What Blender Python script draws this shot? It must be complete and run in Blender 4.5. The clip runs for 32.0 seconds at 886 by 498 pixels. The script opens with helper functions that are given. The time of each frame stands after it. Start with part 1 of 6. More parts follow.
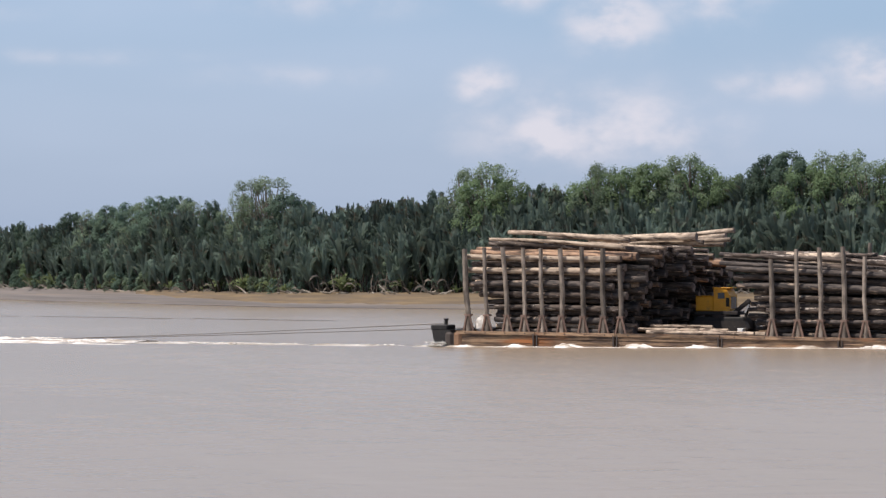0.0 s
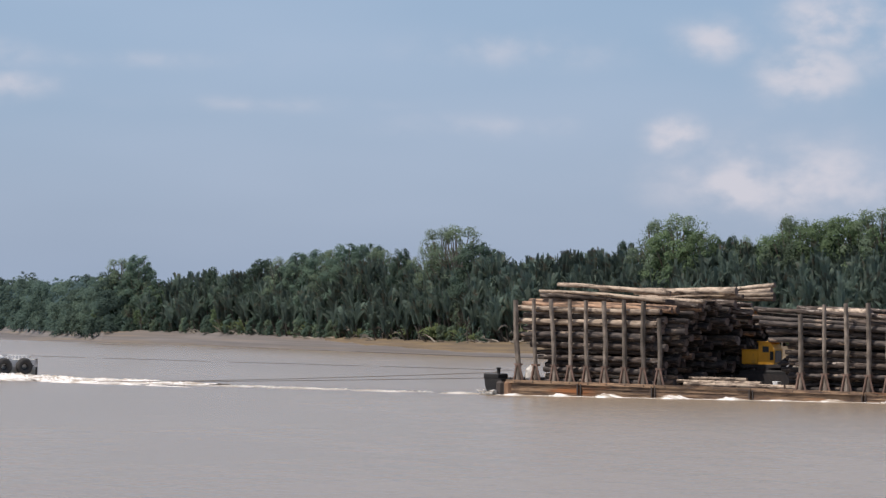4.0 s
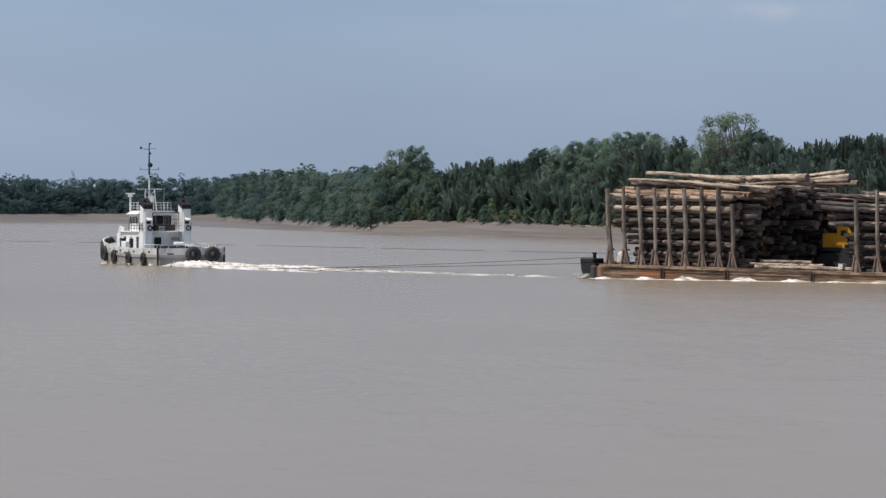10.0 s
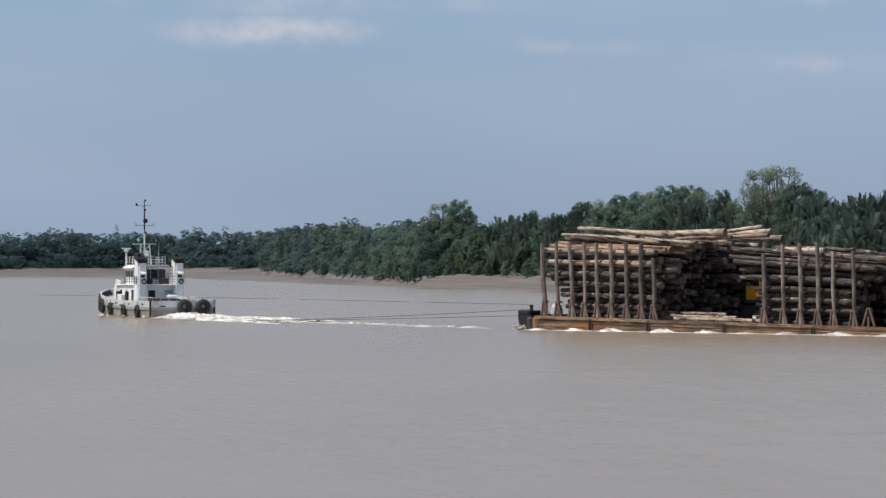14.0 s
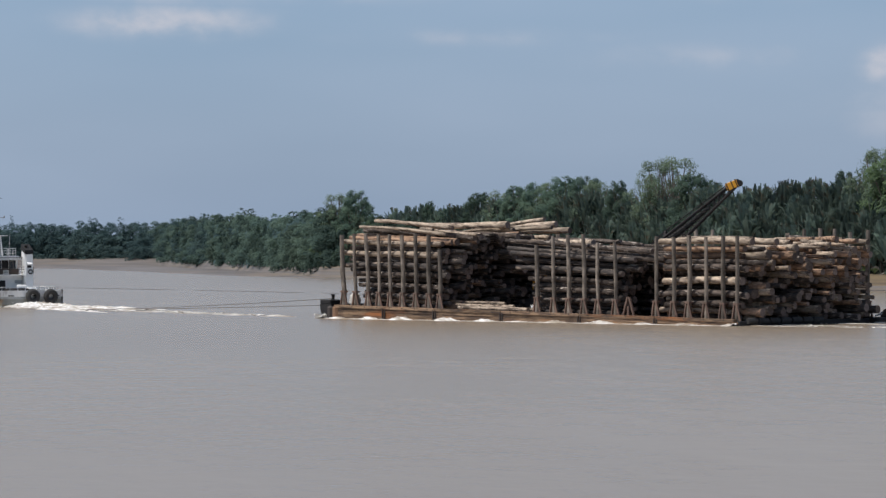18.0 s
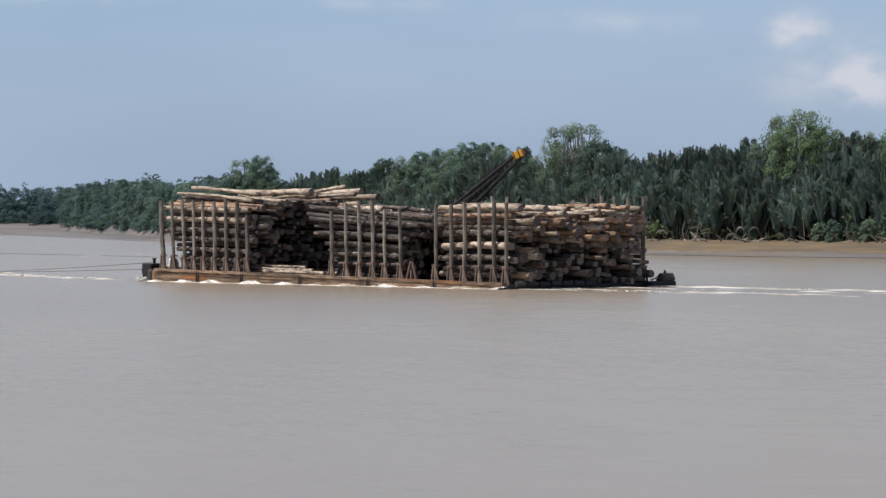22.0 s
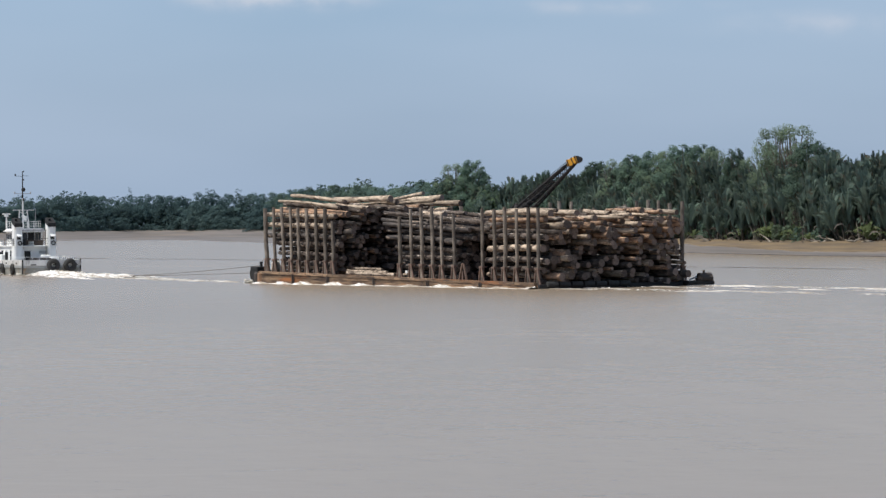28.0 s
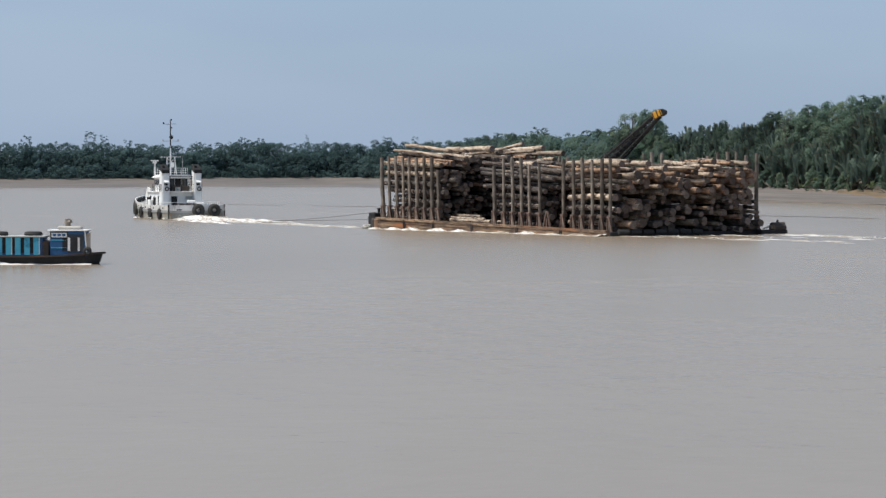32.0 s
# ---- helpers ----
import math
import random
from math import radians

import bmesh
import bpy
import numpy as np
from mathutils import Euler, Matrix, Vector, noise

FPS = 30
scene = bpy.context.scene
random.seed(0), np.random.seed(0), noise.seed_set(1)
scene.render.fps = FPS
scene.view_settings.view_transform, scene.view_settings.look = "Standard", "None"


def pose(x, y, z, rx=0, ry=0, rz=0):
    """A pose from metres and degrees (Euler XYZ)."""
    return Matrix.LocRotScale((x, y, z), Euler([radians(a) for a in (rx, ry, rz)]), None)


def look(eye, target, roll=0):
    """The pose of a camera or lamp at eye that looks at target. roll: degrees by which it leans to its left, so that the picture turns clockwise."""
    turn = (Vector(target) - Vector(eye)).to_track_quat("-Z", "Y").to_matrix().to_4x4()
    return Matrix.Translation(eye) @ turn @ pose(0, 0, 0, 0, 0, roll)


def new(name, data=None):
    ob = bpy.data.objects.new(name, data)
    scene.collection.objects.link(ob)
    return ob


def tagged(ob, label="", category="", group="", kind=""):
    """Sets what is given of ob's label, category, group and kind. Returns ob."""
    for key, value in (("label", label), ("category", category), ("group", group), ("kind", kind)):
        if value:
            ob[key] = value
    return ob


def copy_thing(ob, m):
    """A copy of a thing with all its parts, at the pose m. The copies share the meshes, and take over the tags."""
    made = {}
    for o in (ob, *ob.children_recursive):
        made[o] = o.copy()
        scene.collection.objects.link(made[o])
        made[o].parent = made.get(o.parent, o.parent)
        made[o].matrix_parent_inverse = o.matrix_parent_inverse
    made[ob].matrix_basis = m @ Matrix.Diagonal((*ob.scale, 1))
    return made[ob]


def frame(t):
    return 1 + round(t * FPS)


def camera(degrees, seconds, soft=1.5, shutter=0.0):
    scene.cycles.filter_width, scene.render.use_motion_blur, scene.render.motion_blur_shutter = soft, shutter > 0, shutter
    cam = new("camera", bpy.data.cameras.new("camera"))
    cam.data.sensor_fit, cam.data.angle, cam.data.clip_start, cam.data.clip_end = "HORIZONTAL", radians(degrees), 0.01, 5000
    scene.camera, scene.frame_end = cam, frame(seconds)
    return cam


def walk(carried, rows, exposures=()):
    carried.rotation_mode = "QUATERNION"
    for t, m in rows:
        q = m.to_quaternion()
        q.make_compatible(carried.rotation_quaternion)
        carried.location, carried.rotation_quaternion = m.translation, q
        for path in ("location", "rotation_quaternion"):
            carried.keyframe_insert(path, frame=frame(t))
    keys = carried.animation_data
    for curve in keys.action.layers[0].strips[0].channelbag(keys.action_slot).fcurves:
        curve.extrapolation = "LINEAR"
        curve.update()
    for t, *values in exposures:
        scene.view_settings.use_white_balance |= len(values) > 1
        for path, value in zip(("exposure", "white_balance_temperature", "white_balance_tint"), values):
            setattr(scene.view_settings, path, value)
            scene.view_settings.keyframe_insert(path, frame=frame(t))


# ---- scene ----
cam = camera(15.422, 32.0, soft=1.4)
EYE = 6.5  # height of the camera over the water
walk(cam, [(t, pose(0, 0, EYE, 90 + pitch, 0, -yaw) @ pose(0, 0, 0, 0, 0, roll)) for t, yaw, pitch, roll in (
    (0, 7.974, 0.362, -0.42), (0.5, 7.540, 0.492, -0.50), (1, 7.940, 0.374, -0.30), (1.5, 8.191, 0.476, -0.19),
    (2, 7.679, 0.537, -0.17), (2.5, 7.199, 0.690, -0.11), (3, 6.766, 1.229, 0.20), (3.5, 6.474, 1.521, 0.68),
    (4, 4.656, 1.238, 0.38), (4.2, 2.642, 1.046, 0.10), (4.5, 1.258, 1.007, -1.04), (6.5, -1.330, -0.239, -0.71),
    (7, -0.296, -0.146, -0.61), (7.5, 0.346, -0.258, -0.16), (8, 0.598, -0.335, 0.04), (8.5, 0.246, -0.507, 0.13),
    (9, 0.000, -0.662, 0.36), (9.5, 0.185, -0.766, 0.13), (10, -0.194, -0.722, -0.15), (10.5, -0.073, -0.820, 0.08),
    (11, 0.101, -0.902, 0.14), (11.5, -0.048, -0.581, 0.06), (12, -0.413, -0.122, -0.03), (12.5, -0.468, 0.030, 0.25),
    (13, -0.861, 0.077, -0.10), (13.5, -0.917, 0.173, -0.23), (15.5, -1.128, 0.314, -0.00), (16, -0.697, 0.457, -0.17),
    (16.5, -0.172, 0.472, -0.24), (17, 0.275, 0.478, -0.12), (17.5, 0.612, 0.525, -0.16), (18, 0.864, 0.057, -0.20),
    (18.5, 1.013, -0.477, -0.36), (19, 1.341, -0.670, -0.10), (19.5, 1.800, -0.786, -0.06), (20, 2.243, -0.772, -0.30),
    (20.5, 2.668, -0.529, 0.02), (21, 2.884, -0.516, 0.12), (21.5, 2.707, -0.506, -0.06), (22, 2.519, -0.548, -0.09),
    (22.5, 2.560, -0.319, 0.24), (23, 2.154, -0.474, -0.12), (23.5, 1.812, -0.312, -0.19), (24, 1.356, -0.325, -0.12),
    (24.5, 0.830, -0.534, -0.31), (26.5, 0.092, -0.591, -0.52), (27, -1.100, -0.154, -0.60), (27.5, -1.278, -0.172, -0.35),
    (28, -1.188, -0.463, -0.55), (28.5, -1.109, -0.594, -0.13), (29, -1.523, -0.899, -0.21), (29.5, -2.096, -1.353, -0.76),
    (30, -2.435, -1.245, -0.18), (30.5, -2.519, -0.760, -0.39), (31, -2.712, -0.634, -0.46), (31.5, -2.841, -0.618, -0.51),
    (32, -4.273, -1.343, -0.13),)], exposures=(
    (0, 0.22, 6650, 14), (2.8, 0.26, 6800, 15), (4, 0.0, 6600, 13.3), (9, -0.16, 6450, 11), (13, -0.15, 6400, 9.8), (16.8, -0.13, 6400, 10.3), (18, -0.2, 6350, 9.6), (19, -0.03, 6400, 9.5), (20.5, 0.03, 6400, 9.5), (24, 0.06, 6400, 9.2), (28, 0.06, 6400, 8.2), (32, 0.03, 6400, 7.5)))

# ---- world, sun ----
SUN_ELEVATION, SUN_AZIMUTH = 62.0, -108.0  # azimuth: degrees from north (+y) to the east (+x)


def make_world():
    """Pale tropical sky with thin streaks and a few cumulus clouds low over the horizon."""
    world = bpy.data.worlds.new("sky")
    scene.world = world
    world.use_nodes = True
    nt = world.node_tree
    nt.nodes.clear()
    n, link = nt.nodes.new, nt.links.new

    def math_node(op, a, b=None, c=None):
        m = n("ShaderNodeMath")
        m.operation = op
        for i, v in enumerate((a, b, c)):
            if v is None:
                continue
            if isinstance(v, (int, float)):
                m.inputs[i].default_value = v
            else:
                link(v, m.inputs[i])
        return m.outputs[0]

    out, bg = n("ShaderNodeOutputWorld"), n("ShaderNodeBackground")
    sky = n("ShaderNodeTexSky")
    sky.sky_type, sky.sun_disc = "NISHITA", False
    sky.sun_elevation, sky.sun_rotation = radians(SUN_ELEVATION), radians(SUN_AZIMUTH)
    sky.air_density, sky.dust_density, sky.ozone_density = 1.0, 1.6, 1.5
    coord, sep = n("ShaderNodeTexCoord"), n("ShaderNodeSeparateXYZ")
    link(coord.outputs["Generated"], sep.inputs[0])
    x, y, z = sep.outputs
    az = math_node("MULTIPLY", math_node("ARCTAN2", x, y), 180 / math.pi)
    el = math_node("MULTIPLY", math_node("ARCSINE", z), 180 / math.pi)
    flat = n("ShaderNodeCombineXYZ")
    link(az, flat.inputs[0])
    link(el, flat.inputs[1])

    def clouds(scale, stretch, detail, low, high, rough=0.55):
        mp = n("ShaderNodeMapping")
        mp.inputs["Scale"].default_value = (scale / stretch, scale, 1)
        link(flat.outputs[0], mp.inputs[0])
        t = n("ShaderNodeTexNoise")
        t.inputs["Scale"].default_value, t.inputs["Detail"].default_value, t.inputs["Roughness"].default_value = 1, detail, rough
        link(mp.outputs[0], t.inputs[0])
        r = n("ShaderNodeMapRange")
        r.inputs["From Min"].default_value, r.inputs["From Max"].default_value = low, high
        r.interpolation_type = "SMOOTHSTEP"
        link(t.outputs[0], r.inputs[0])
        return r.outputs[0]

    # thin high veil in long streaks
    veil = clouds(0.3, 4.0, 3, 0.25, 0.8, 0.45)
    # single clouds: azimuth, elevation, half width, half height, strength
    billow = clouds(1.5, 1.5, 5, 0.25, 0.8, 0.52)
    puffs = None
    for a, e, w, h, s in CLOUDS:
        da = math_node("POWER", math_node("DIVIDE", math_node("SUBTRACT", az, a), w), 2)
        de = math_node("POWER", math_node("DIVIDE", math_node("SUBTRACT", el, e), h), 2)
        g = math_node("MULTIPLY", math_node("EXPONENT", math_node("MULTIPLY", math_node("ADD", da, de), -1.0)), s)
        puffs = g if puffs is None else math_node("MAXIMUM", puffs, g)
    edge = n("ShaderNodeMapRange")
    edge.inputs["From Min"].default_value, edge.inputs["From Max"].default_value = 0.0, 1.15
    edge.interpolation_type = "SMOOTHSTEP"
    link(math_node("MULTIPLY", puffs, math_node("ADD", math_node("MULTIPLY", billow, 1.1), 0.25)), edge.inputs[0])

    def mix(f, a, b):
        m = n("ShaderNodeMix")
        m.data_type = "RGBA"
        (link(f, m.inputs[0]) if not isinstance(f, float) else setattr(m.inputs[0], "default_value", f))
        for i, v in ((6, a), (7, b)):
            if isinstance(v, tuple):
                m.inputs[i].default_value = (*v, 1)
            else:
                link(v, m.inputs[i])
        return m.outputs[2]

    low = n("ShaderNodeMapRange")  # haze and veil thin out towards the zenith
    for k, v in (("From Min", 4.0), ("From Max", 28.0), ("To Min", 0.7), ("To Max", 0.08)):
        low.inputs[k].default_value = v
    low.interpolation_type = "SMOOTHSTEP"
    link(el, low.inputs[0])
    band = n("ShaderNodeMapRange")  # paler over the horizon, clearer blue above
    for k, v in (("From Min", 1.2), ("From Max", 5.2)):
        band.inputs[k].default_value = v
    band.interpolation_type = "SMOOTHSTEP"
    link(math_node("ADD", el, math_node("MULTIPLY", veil, -0.8)), band.inputs[0])
    base = mix(low.outputs[0], sky.outputs[0], mix(band.outputs[0], HAZE, CLEAR))
    veiled = mix(math_node("MULTIPLY", veil, 0.38), base, VEIL)
    col = mix(math_node("MULTIPLY", edge.outputs[0], 0.66), veiled, CUMULUS)
    link(col, bg.inputs[0])
    bg.inputs[1].default_value = SKY_STRENGTH
    link(bg.outputs[0], out.inputs[0])


SKY_STRENGTH = 0.1
HAZE, CLEAR, VEIL, CUMULUS = (3.3, 4.5, 6.5), (2.8, 4.4, 6.6), (5.0, 5.9, 7.4), (7.2, 6.95, 7.35)
CLOUDS = ((8.7, 3.22, 0.5, 0.33, 1.6), (11.0, 4.35, 0.9, 0.6, 1.2), (15.4, 3.5, 0.8, 0.5, 1.1), (13.8, 3.2, 1.2, 0.35, 0.8),
          (10.7, 2.45, 2.4, 0.8, 0.95), (11.4, 5.2, 1.0, 0.6, 1.2), (-3.95, 4.02, 1.6, 0.27, 1.25), (-3.7, 4.55, 1.6, 0.3, 0.6),
          (9.8, 2.3, 0.8, 0.5, 1.35), (-6.8, 5.2, 1.4, 0.6, 0.7), (1.5, 3.75, 2.4, 0.18, 0.4), (5.4, 3.4, 2.2, 0.25, 0.4), (5.9, 4.7, 2.2, 0.35, 0.5),
          (-0.6, 4.5, 2.5, 0.2, 0.35), (9.4, 4.9, 0.8, 0.4, 0.9), (12.6, 4.9, 1.3, 0.7, 0.9))
make_world()
sun = new("sun", bpy.data.lights.new("sun", "SUN"))
sun.data.energy, sun.data.angle, sun.data.color = 4.4, radians(1.0), (1.0, 0.95, 0.87)
sun.matrix_world = look((0, 0, 0), (-math.sin(radians(SUN_AZIMUTH)) * math.cos(radians(SUN_ELEVATION)),
                                    -math.cos(radians(SUN_AZIMUTH)) * math.cos(radians(SUN_ELEVATION)),
                                    -math.sin(radians(SUN_ELEVATION))))

# ---- materials ----


def material(name, colour, other=None, rough=0.7, metal=0.0, scale=2.0, stretch=(1, 1, 1), bump=0.0, bump_scale=None, spots=None,
             spot_scale=0.6, spot_at=(0.55, 0.7), vary=0.0, per_piece=0.0, detail=5, coords="Object", spec=0.5, translucent=0.0, contrast=0.2):
    """A surface with grain (colour to other), larger stains (spots) and relief. vary: change of brightness from object to object,
    per_piece: from island to island of a mesh."""
    m = bpy.data.materials.new(name)
    m.use_nodes = True
    nt = m.node_tree
    n, link = nt.nodes.new, nt.links.new
    b = nt.nodes["Principled BSDF"]
    b.inputs["Roughness"].default_value, b.inputs["Metallic"].default_value = rough, metal
    b.inputs["Specular IOR Level"].default_value = spec
    tc, mp = n("ShaderNodeTexCoord"), n("ShaderNodeMapping")
    mp.inputs["Scale"].default_value = stretch
    link(tc.outputs[coords], mp.inputs[0])

    def tex(s, d=detail, rg=0.6):
        t = n("ShaderNodeTexNoise")
        t.inputs["Scale"].default_value, t.inputs["Detail"].default_value, t.inputs["Roughness"].default_value = s, d, rg
        link(mp.outputs[0], t.inputs[0])
        return t.outputs[0]

    def mix(f, a, c, kind="MIX"):
        x = n("ShaderNodeMix")
        x.data_type, x.blend_type = "RGBA", kind
        (setattr(x.inputs[0], "default_value", f) if isinstance(f, float) else link(f, x.inputs[0]))
        for i, v in ((6, a), (7, c)):
            (setattr(x.inputs[i], "default_value", (*v, 1)) if isinstance(v, tuple) else link(v, x.inputs[i]))
        return x.outputs[2]

    def ramp(v, lo, hi, a=0.0, c=1.0):
        r = n("ShaderNodeMapRange")
        for k, q in (("From Min", lo), ("From Max", hi), ("To Min", a), ("To Max", c)):
            r.inputs[k].default_value = q
        link(v, r.inputs[0])
        return r.outputs[0]

    col = mix(ramp(tex(scale), 0.5 - contrast, 0.5 + contrast), colour, other or tuple(0.75 * v for v in colour))
    if spots:
        col = mix(ramp(tex(spot_scale, 6, 0.65), *spot_at), col, spots)
    if vary or per_piece:
        src = n("ShaderNodeObjectInfo").outputs["Random"] if vary else n("ShaderNodeNewGeometry").outputs["Random Per Island"]
        k = vary or per_piece
        g = n("ShaderNodeCombineColor")
        v = ramp(src, 0, 1, 1 - k, 1 + k)
        for i in range(3):
            link(v, g.inputs[i])
        col = mix(1.0, col, g.outputs[0], "MULTIPLY")
    link(col, b.inputs["Base Color"])
    if bump:
        bp = n("ShaderNodeBump")
        bp.inputs["Strength"].default_value, bp.inputs["Distance"].default_value = 1.0, bump
        link(tex(bump_scale or scale * 2), bp.inputs["Height"])
        link(bp.outputs[0], b.inputs["Normal"])
    if translucent:
        tr, ms = n("ShaderNodeBsdfTranslucent"), n("ShaderNodeMixShader")
        link(col, tr.inputs[0])
        ms.inputs[0].default_value = translucent
        link(b.outputs[0], ms.inputs[1])
        link(tr.outputs[0], ms.inputs[2])
        link(ms.outputs[0], nt.nodes["Material Output"].inputs[0])
    return m


def water_material():
    """Silty river water: brown body, soft gloss, ripples at three sizes."""
    m = bpy.data.materials.new("river_water")
    m.use_nodes = True
    nt = m.node_tree
    n, link = nt.nodes.new, nt.links.new
    b = nt.nodes["Principled BSDF"]
    tc = n("ShaderNodeTexCoord")

    def tex(s, sx, sy, d=4):
        mp = n("ShaderNodeMapping")
        mp.inputs["Scale"].default_value = (sx, sy, 1)
        mp.inputs["Rotation"].default_value = (0, 0, 0.25)
        link(tc.outputs["Object"], mp.inputs[0])
        t = n("ShaderNodeTexNoise")
        t.inputs["Scale"].default_value, t.inputs["Detail"].default_value = s, d
        link(mp.outputs[0], t.inputs[0])
        return t.outputs[0]

    r = n("ShaderNodeMapRange")
    r.inputs["From Min"].default_value, r.inputs["From Max"].default_value = 0.35, 0.65
    link(tex(0.02, 1, 0.35), r.inputs[0])
    mx = n("ShaderNodeMix")
    mx.data_type = "RGBA"
    mx.inputs[6].default_value, mx.inputs[7].default_value = (*WATER_A, 1), (*WATER_B, 1)
    link(r.outputs[0], mx.inputs[0])
    link(mx.outputs[2], b.inputs["Base Color"])
    b.inputs["Roughness"].default_value, b.inputs["IOR"].default_value = 0.27, 1.33
    prev = None
    patch = n("ShaderNodeMapRange")  # cat's-paws: stretches where the wind raises long ripples
    patch.inputs["From Min"].default_value, patch.inputs["From Max"].default_value = 0.46, 0.68
    link(tex(0.03, 0.8, 0.5), patch.inputs[0])
    for s, sx, sy, dist in ((1.3, 1, 1, 0.013), (0.3, 1, 0.5, 0.08), (0.05, 1, 0.4, 0.42), (0.45, 0.22, 1, 0.1)):
        bp = n("ShaderNodeBump")
        bp.inputs["Strength"].default_value, bp.inputs["Distance"].default_value = 1.0, dist
        height = tex(s, sx, sy)
        if sx < 0.5:
            mul = n("ShaderNodeMath")
            mul.operation = "MULTIPLY"
            link(height, mul.inputs[0])
            link(patch.outputs[0], mul.inputs[1])
            height = mul.outputs[0]
        link(height, bp.inputs["Height"])
        if prev:
            link(prev, bp.inputs["Normal"])
        prev = bp.outputs[0]
    link(prev, b.inputs["Normal"])
    return m


WATER_A, WATER_B = (0.251, 0.198, 0.146), (0.286, 0.23, 0.173)
WATER = water_material()
MUD = material("mud", (0.18, 0.157, 0.143), (0.11, 0.096, 0.087), 0.6, scale=1.0, stretch=(0.035, 0.012, 2.6), bump=0.02, bump_scale=3.0, contrast=0.13, detail=8, spec=0.4,
               spots=(0.195, 0.152, 0.11), spot_scale=0.6, spot_at=(0.52, 0.66))
DRY = material("dry_bank", (0.168, 0.118, 0.062), (0.092, 0.067, 0.042), 0.9, scale=1.0, stretch=(0.12, 0.04, 2.5), contrast=0.12, detail=9, bump=0.03, bump_scale=3.0,
               spots=(0.12, 0.09, 0.064), spot_scale=0.8, spot_at=(0.54, 0.64))
WET = material("wet_silt", (0.075, 0.06, 0.05), (0.05, 0.04, 0.034), 0.4, scale=0.8)
BARK = material("bark", (0.19, 0.16, 0.13), (0.10, 0.084, 0.068), 0.9, scale=3, bump=0.05)
# green lifted and blued to carry the haze over the near wood
LEAF = material("leaf", (0.098, 0.151, 0.121), (0.134, 0.188, 0.134), 0.85, scale=0.25, vary=0.32, translucent=0.52, spec=0.1, contrast=0.12)
LEAF_LIGHT = material("leaf_light", (0.135, 0.195, 0.108), (0.165, 0.228, 0.122), 0.85, scale=0.3, vary=0.25, translucent=0.5, spec=0.1)
LEAF_GREY = material("leaf_grey", (0.155, 0.212, 0.15), (0.205, 0.262, 0.172), 0.85, scale=0.3, vary=0.22, translucent=0.48, spec=0.1)
# distance haze put into the leaf colour: bluest far off, less at the bend
LEAF_HAZY_FAR = material("leaf_hazy_far", (0.082, 0.134, 0.142), (0.108, 0.16, 0.152), 0.9, scale=0.03, vary=0.2, translucent=0.55, spec=0.04)
LEAF_HAZY_MIDWAY = material("leaf_hazy_midway", (0.088, 0.138, 0.122), (0.132, 0.182, 0.138), 0.85, scale=0.04, vary=0.48, translucent=0.5, spec=0.06)
# fronds likewise: haze before the palms put into a paler, bluer green
PALM = material("palm_frond", (0.112, 0.162, 0.144), (0.158, 0.203, 0.157), 0.8, scale=0.5, vary=0.4, translucent=0.48, spec=0.1,
                spots=(0.145, 0.112, 0.08), spot_scale=0.35, spot_at=(0.54, 0.67))
PALM_YOUNG = material("young_frond", (0.13, 0.18, 0.085), (0.175, 0.20, 0.10), 0.8, scale=0.6, vary=0.35, translucent=0.45, spec=0.1)
STEM = material("palm_stem", (0.075, 0.066, 0.052), (0.04, 0.035, 0.029), 0.9, scale=4, bump=0.03, vary=0.3)
DEAD = material("dead_frond", (0.28, 0.245, 0.20), (0.14, 0.12, 0.10), 0.9, scale=2, vary=0.4)
RUST = material("rusty_hull", (0.26, 0.15, 0.085), (0.17, 0.095, 0.06), 0.8, scale=0.7, stretch=(1, 1, 3), bump=0.02,
                spots=(0.36, 0.17, 0.05), spot_scale=0.35, spot_at=(0.52, 0.68))
RUST_DARK = material("dark_rust", (0.065, 0.05, 0.042), (0.04, 0.033, 0.03), 0.8, scale=1.2, bump=0.02, spots=(0.13, 0.07, 0.04))
PLANK = material("fender_plank", (0.30, 0.195, 0.118), (0.09, 0.058, 0.042), 0.88, scale=2.0, stretch=(1, 0.3, 2.2), bump=0.04, vary=0.35, contrast=0.11, detail=9,
                 spots=(0.34, 0.125, 0.04), spot_scale=0.35, spot_at=(0.54, 0.70))
DECK = material("rusty_deck", (0.15, 0.105, 0.075), (0.09, 0.065, 0.05), 0.9, scale=0.8, bump=0.03)
STAKE = material("stake_wood", (0.27, 0.225, 0.185), (0.10, 0.082, 0.066), 0.9, scale=2.5, stretch=(1, 1, 0.4), bump=0.04, vary=0.4, contrast=0.13, detail=8)
BRACE = material("rusted_brace", (0.205, 0.132, 0.102), (0.11, 0.072, 0.056), 0.85, scale=3, bump=0.02, vary=0.25)
# bark tones; the piles take pale ones for sun, dark ones for shade
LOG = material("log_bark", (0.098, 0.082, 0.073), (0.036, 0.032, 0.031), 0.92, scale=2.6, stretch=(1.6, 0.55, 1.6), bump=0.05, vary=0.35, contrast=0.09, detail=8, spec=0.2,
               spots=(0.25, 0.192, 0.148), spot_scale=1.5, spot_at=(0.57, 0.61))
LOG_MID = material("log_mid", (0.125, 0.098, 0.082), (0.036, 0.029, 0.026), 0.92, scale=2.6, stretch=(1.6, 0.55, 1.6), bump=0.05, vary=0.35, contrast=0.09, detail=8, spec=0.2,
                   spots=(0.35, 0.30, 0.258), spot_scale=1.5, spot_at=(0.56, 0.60))
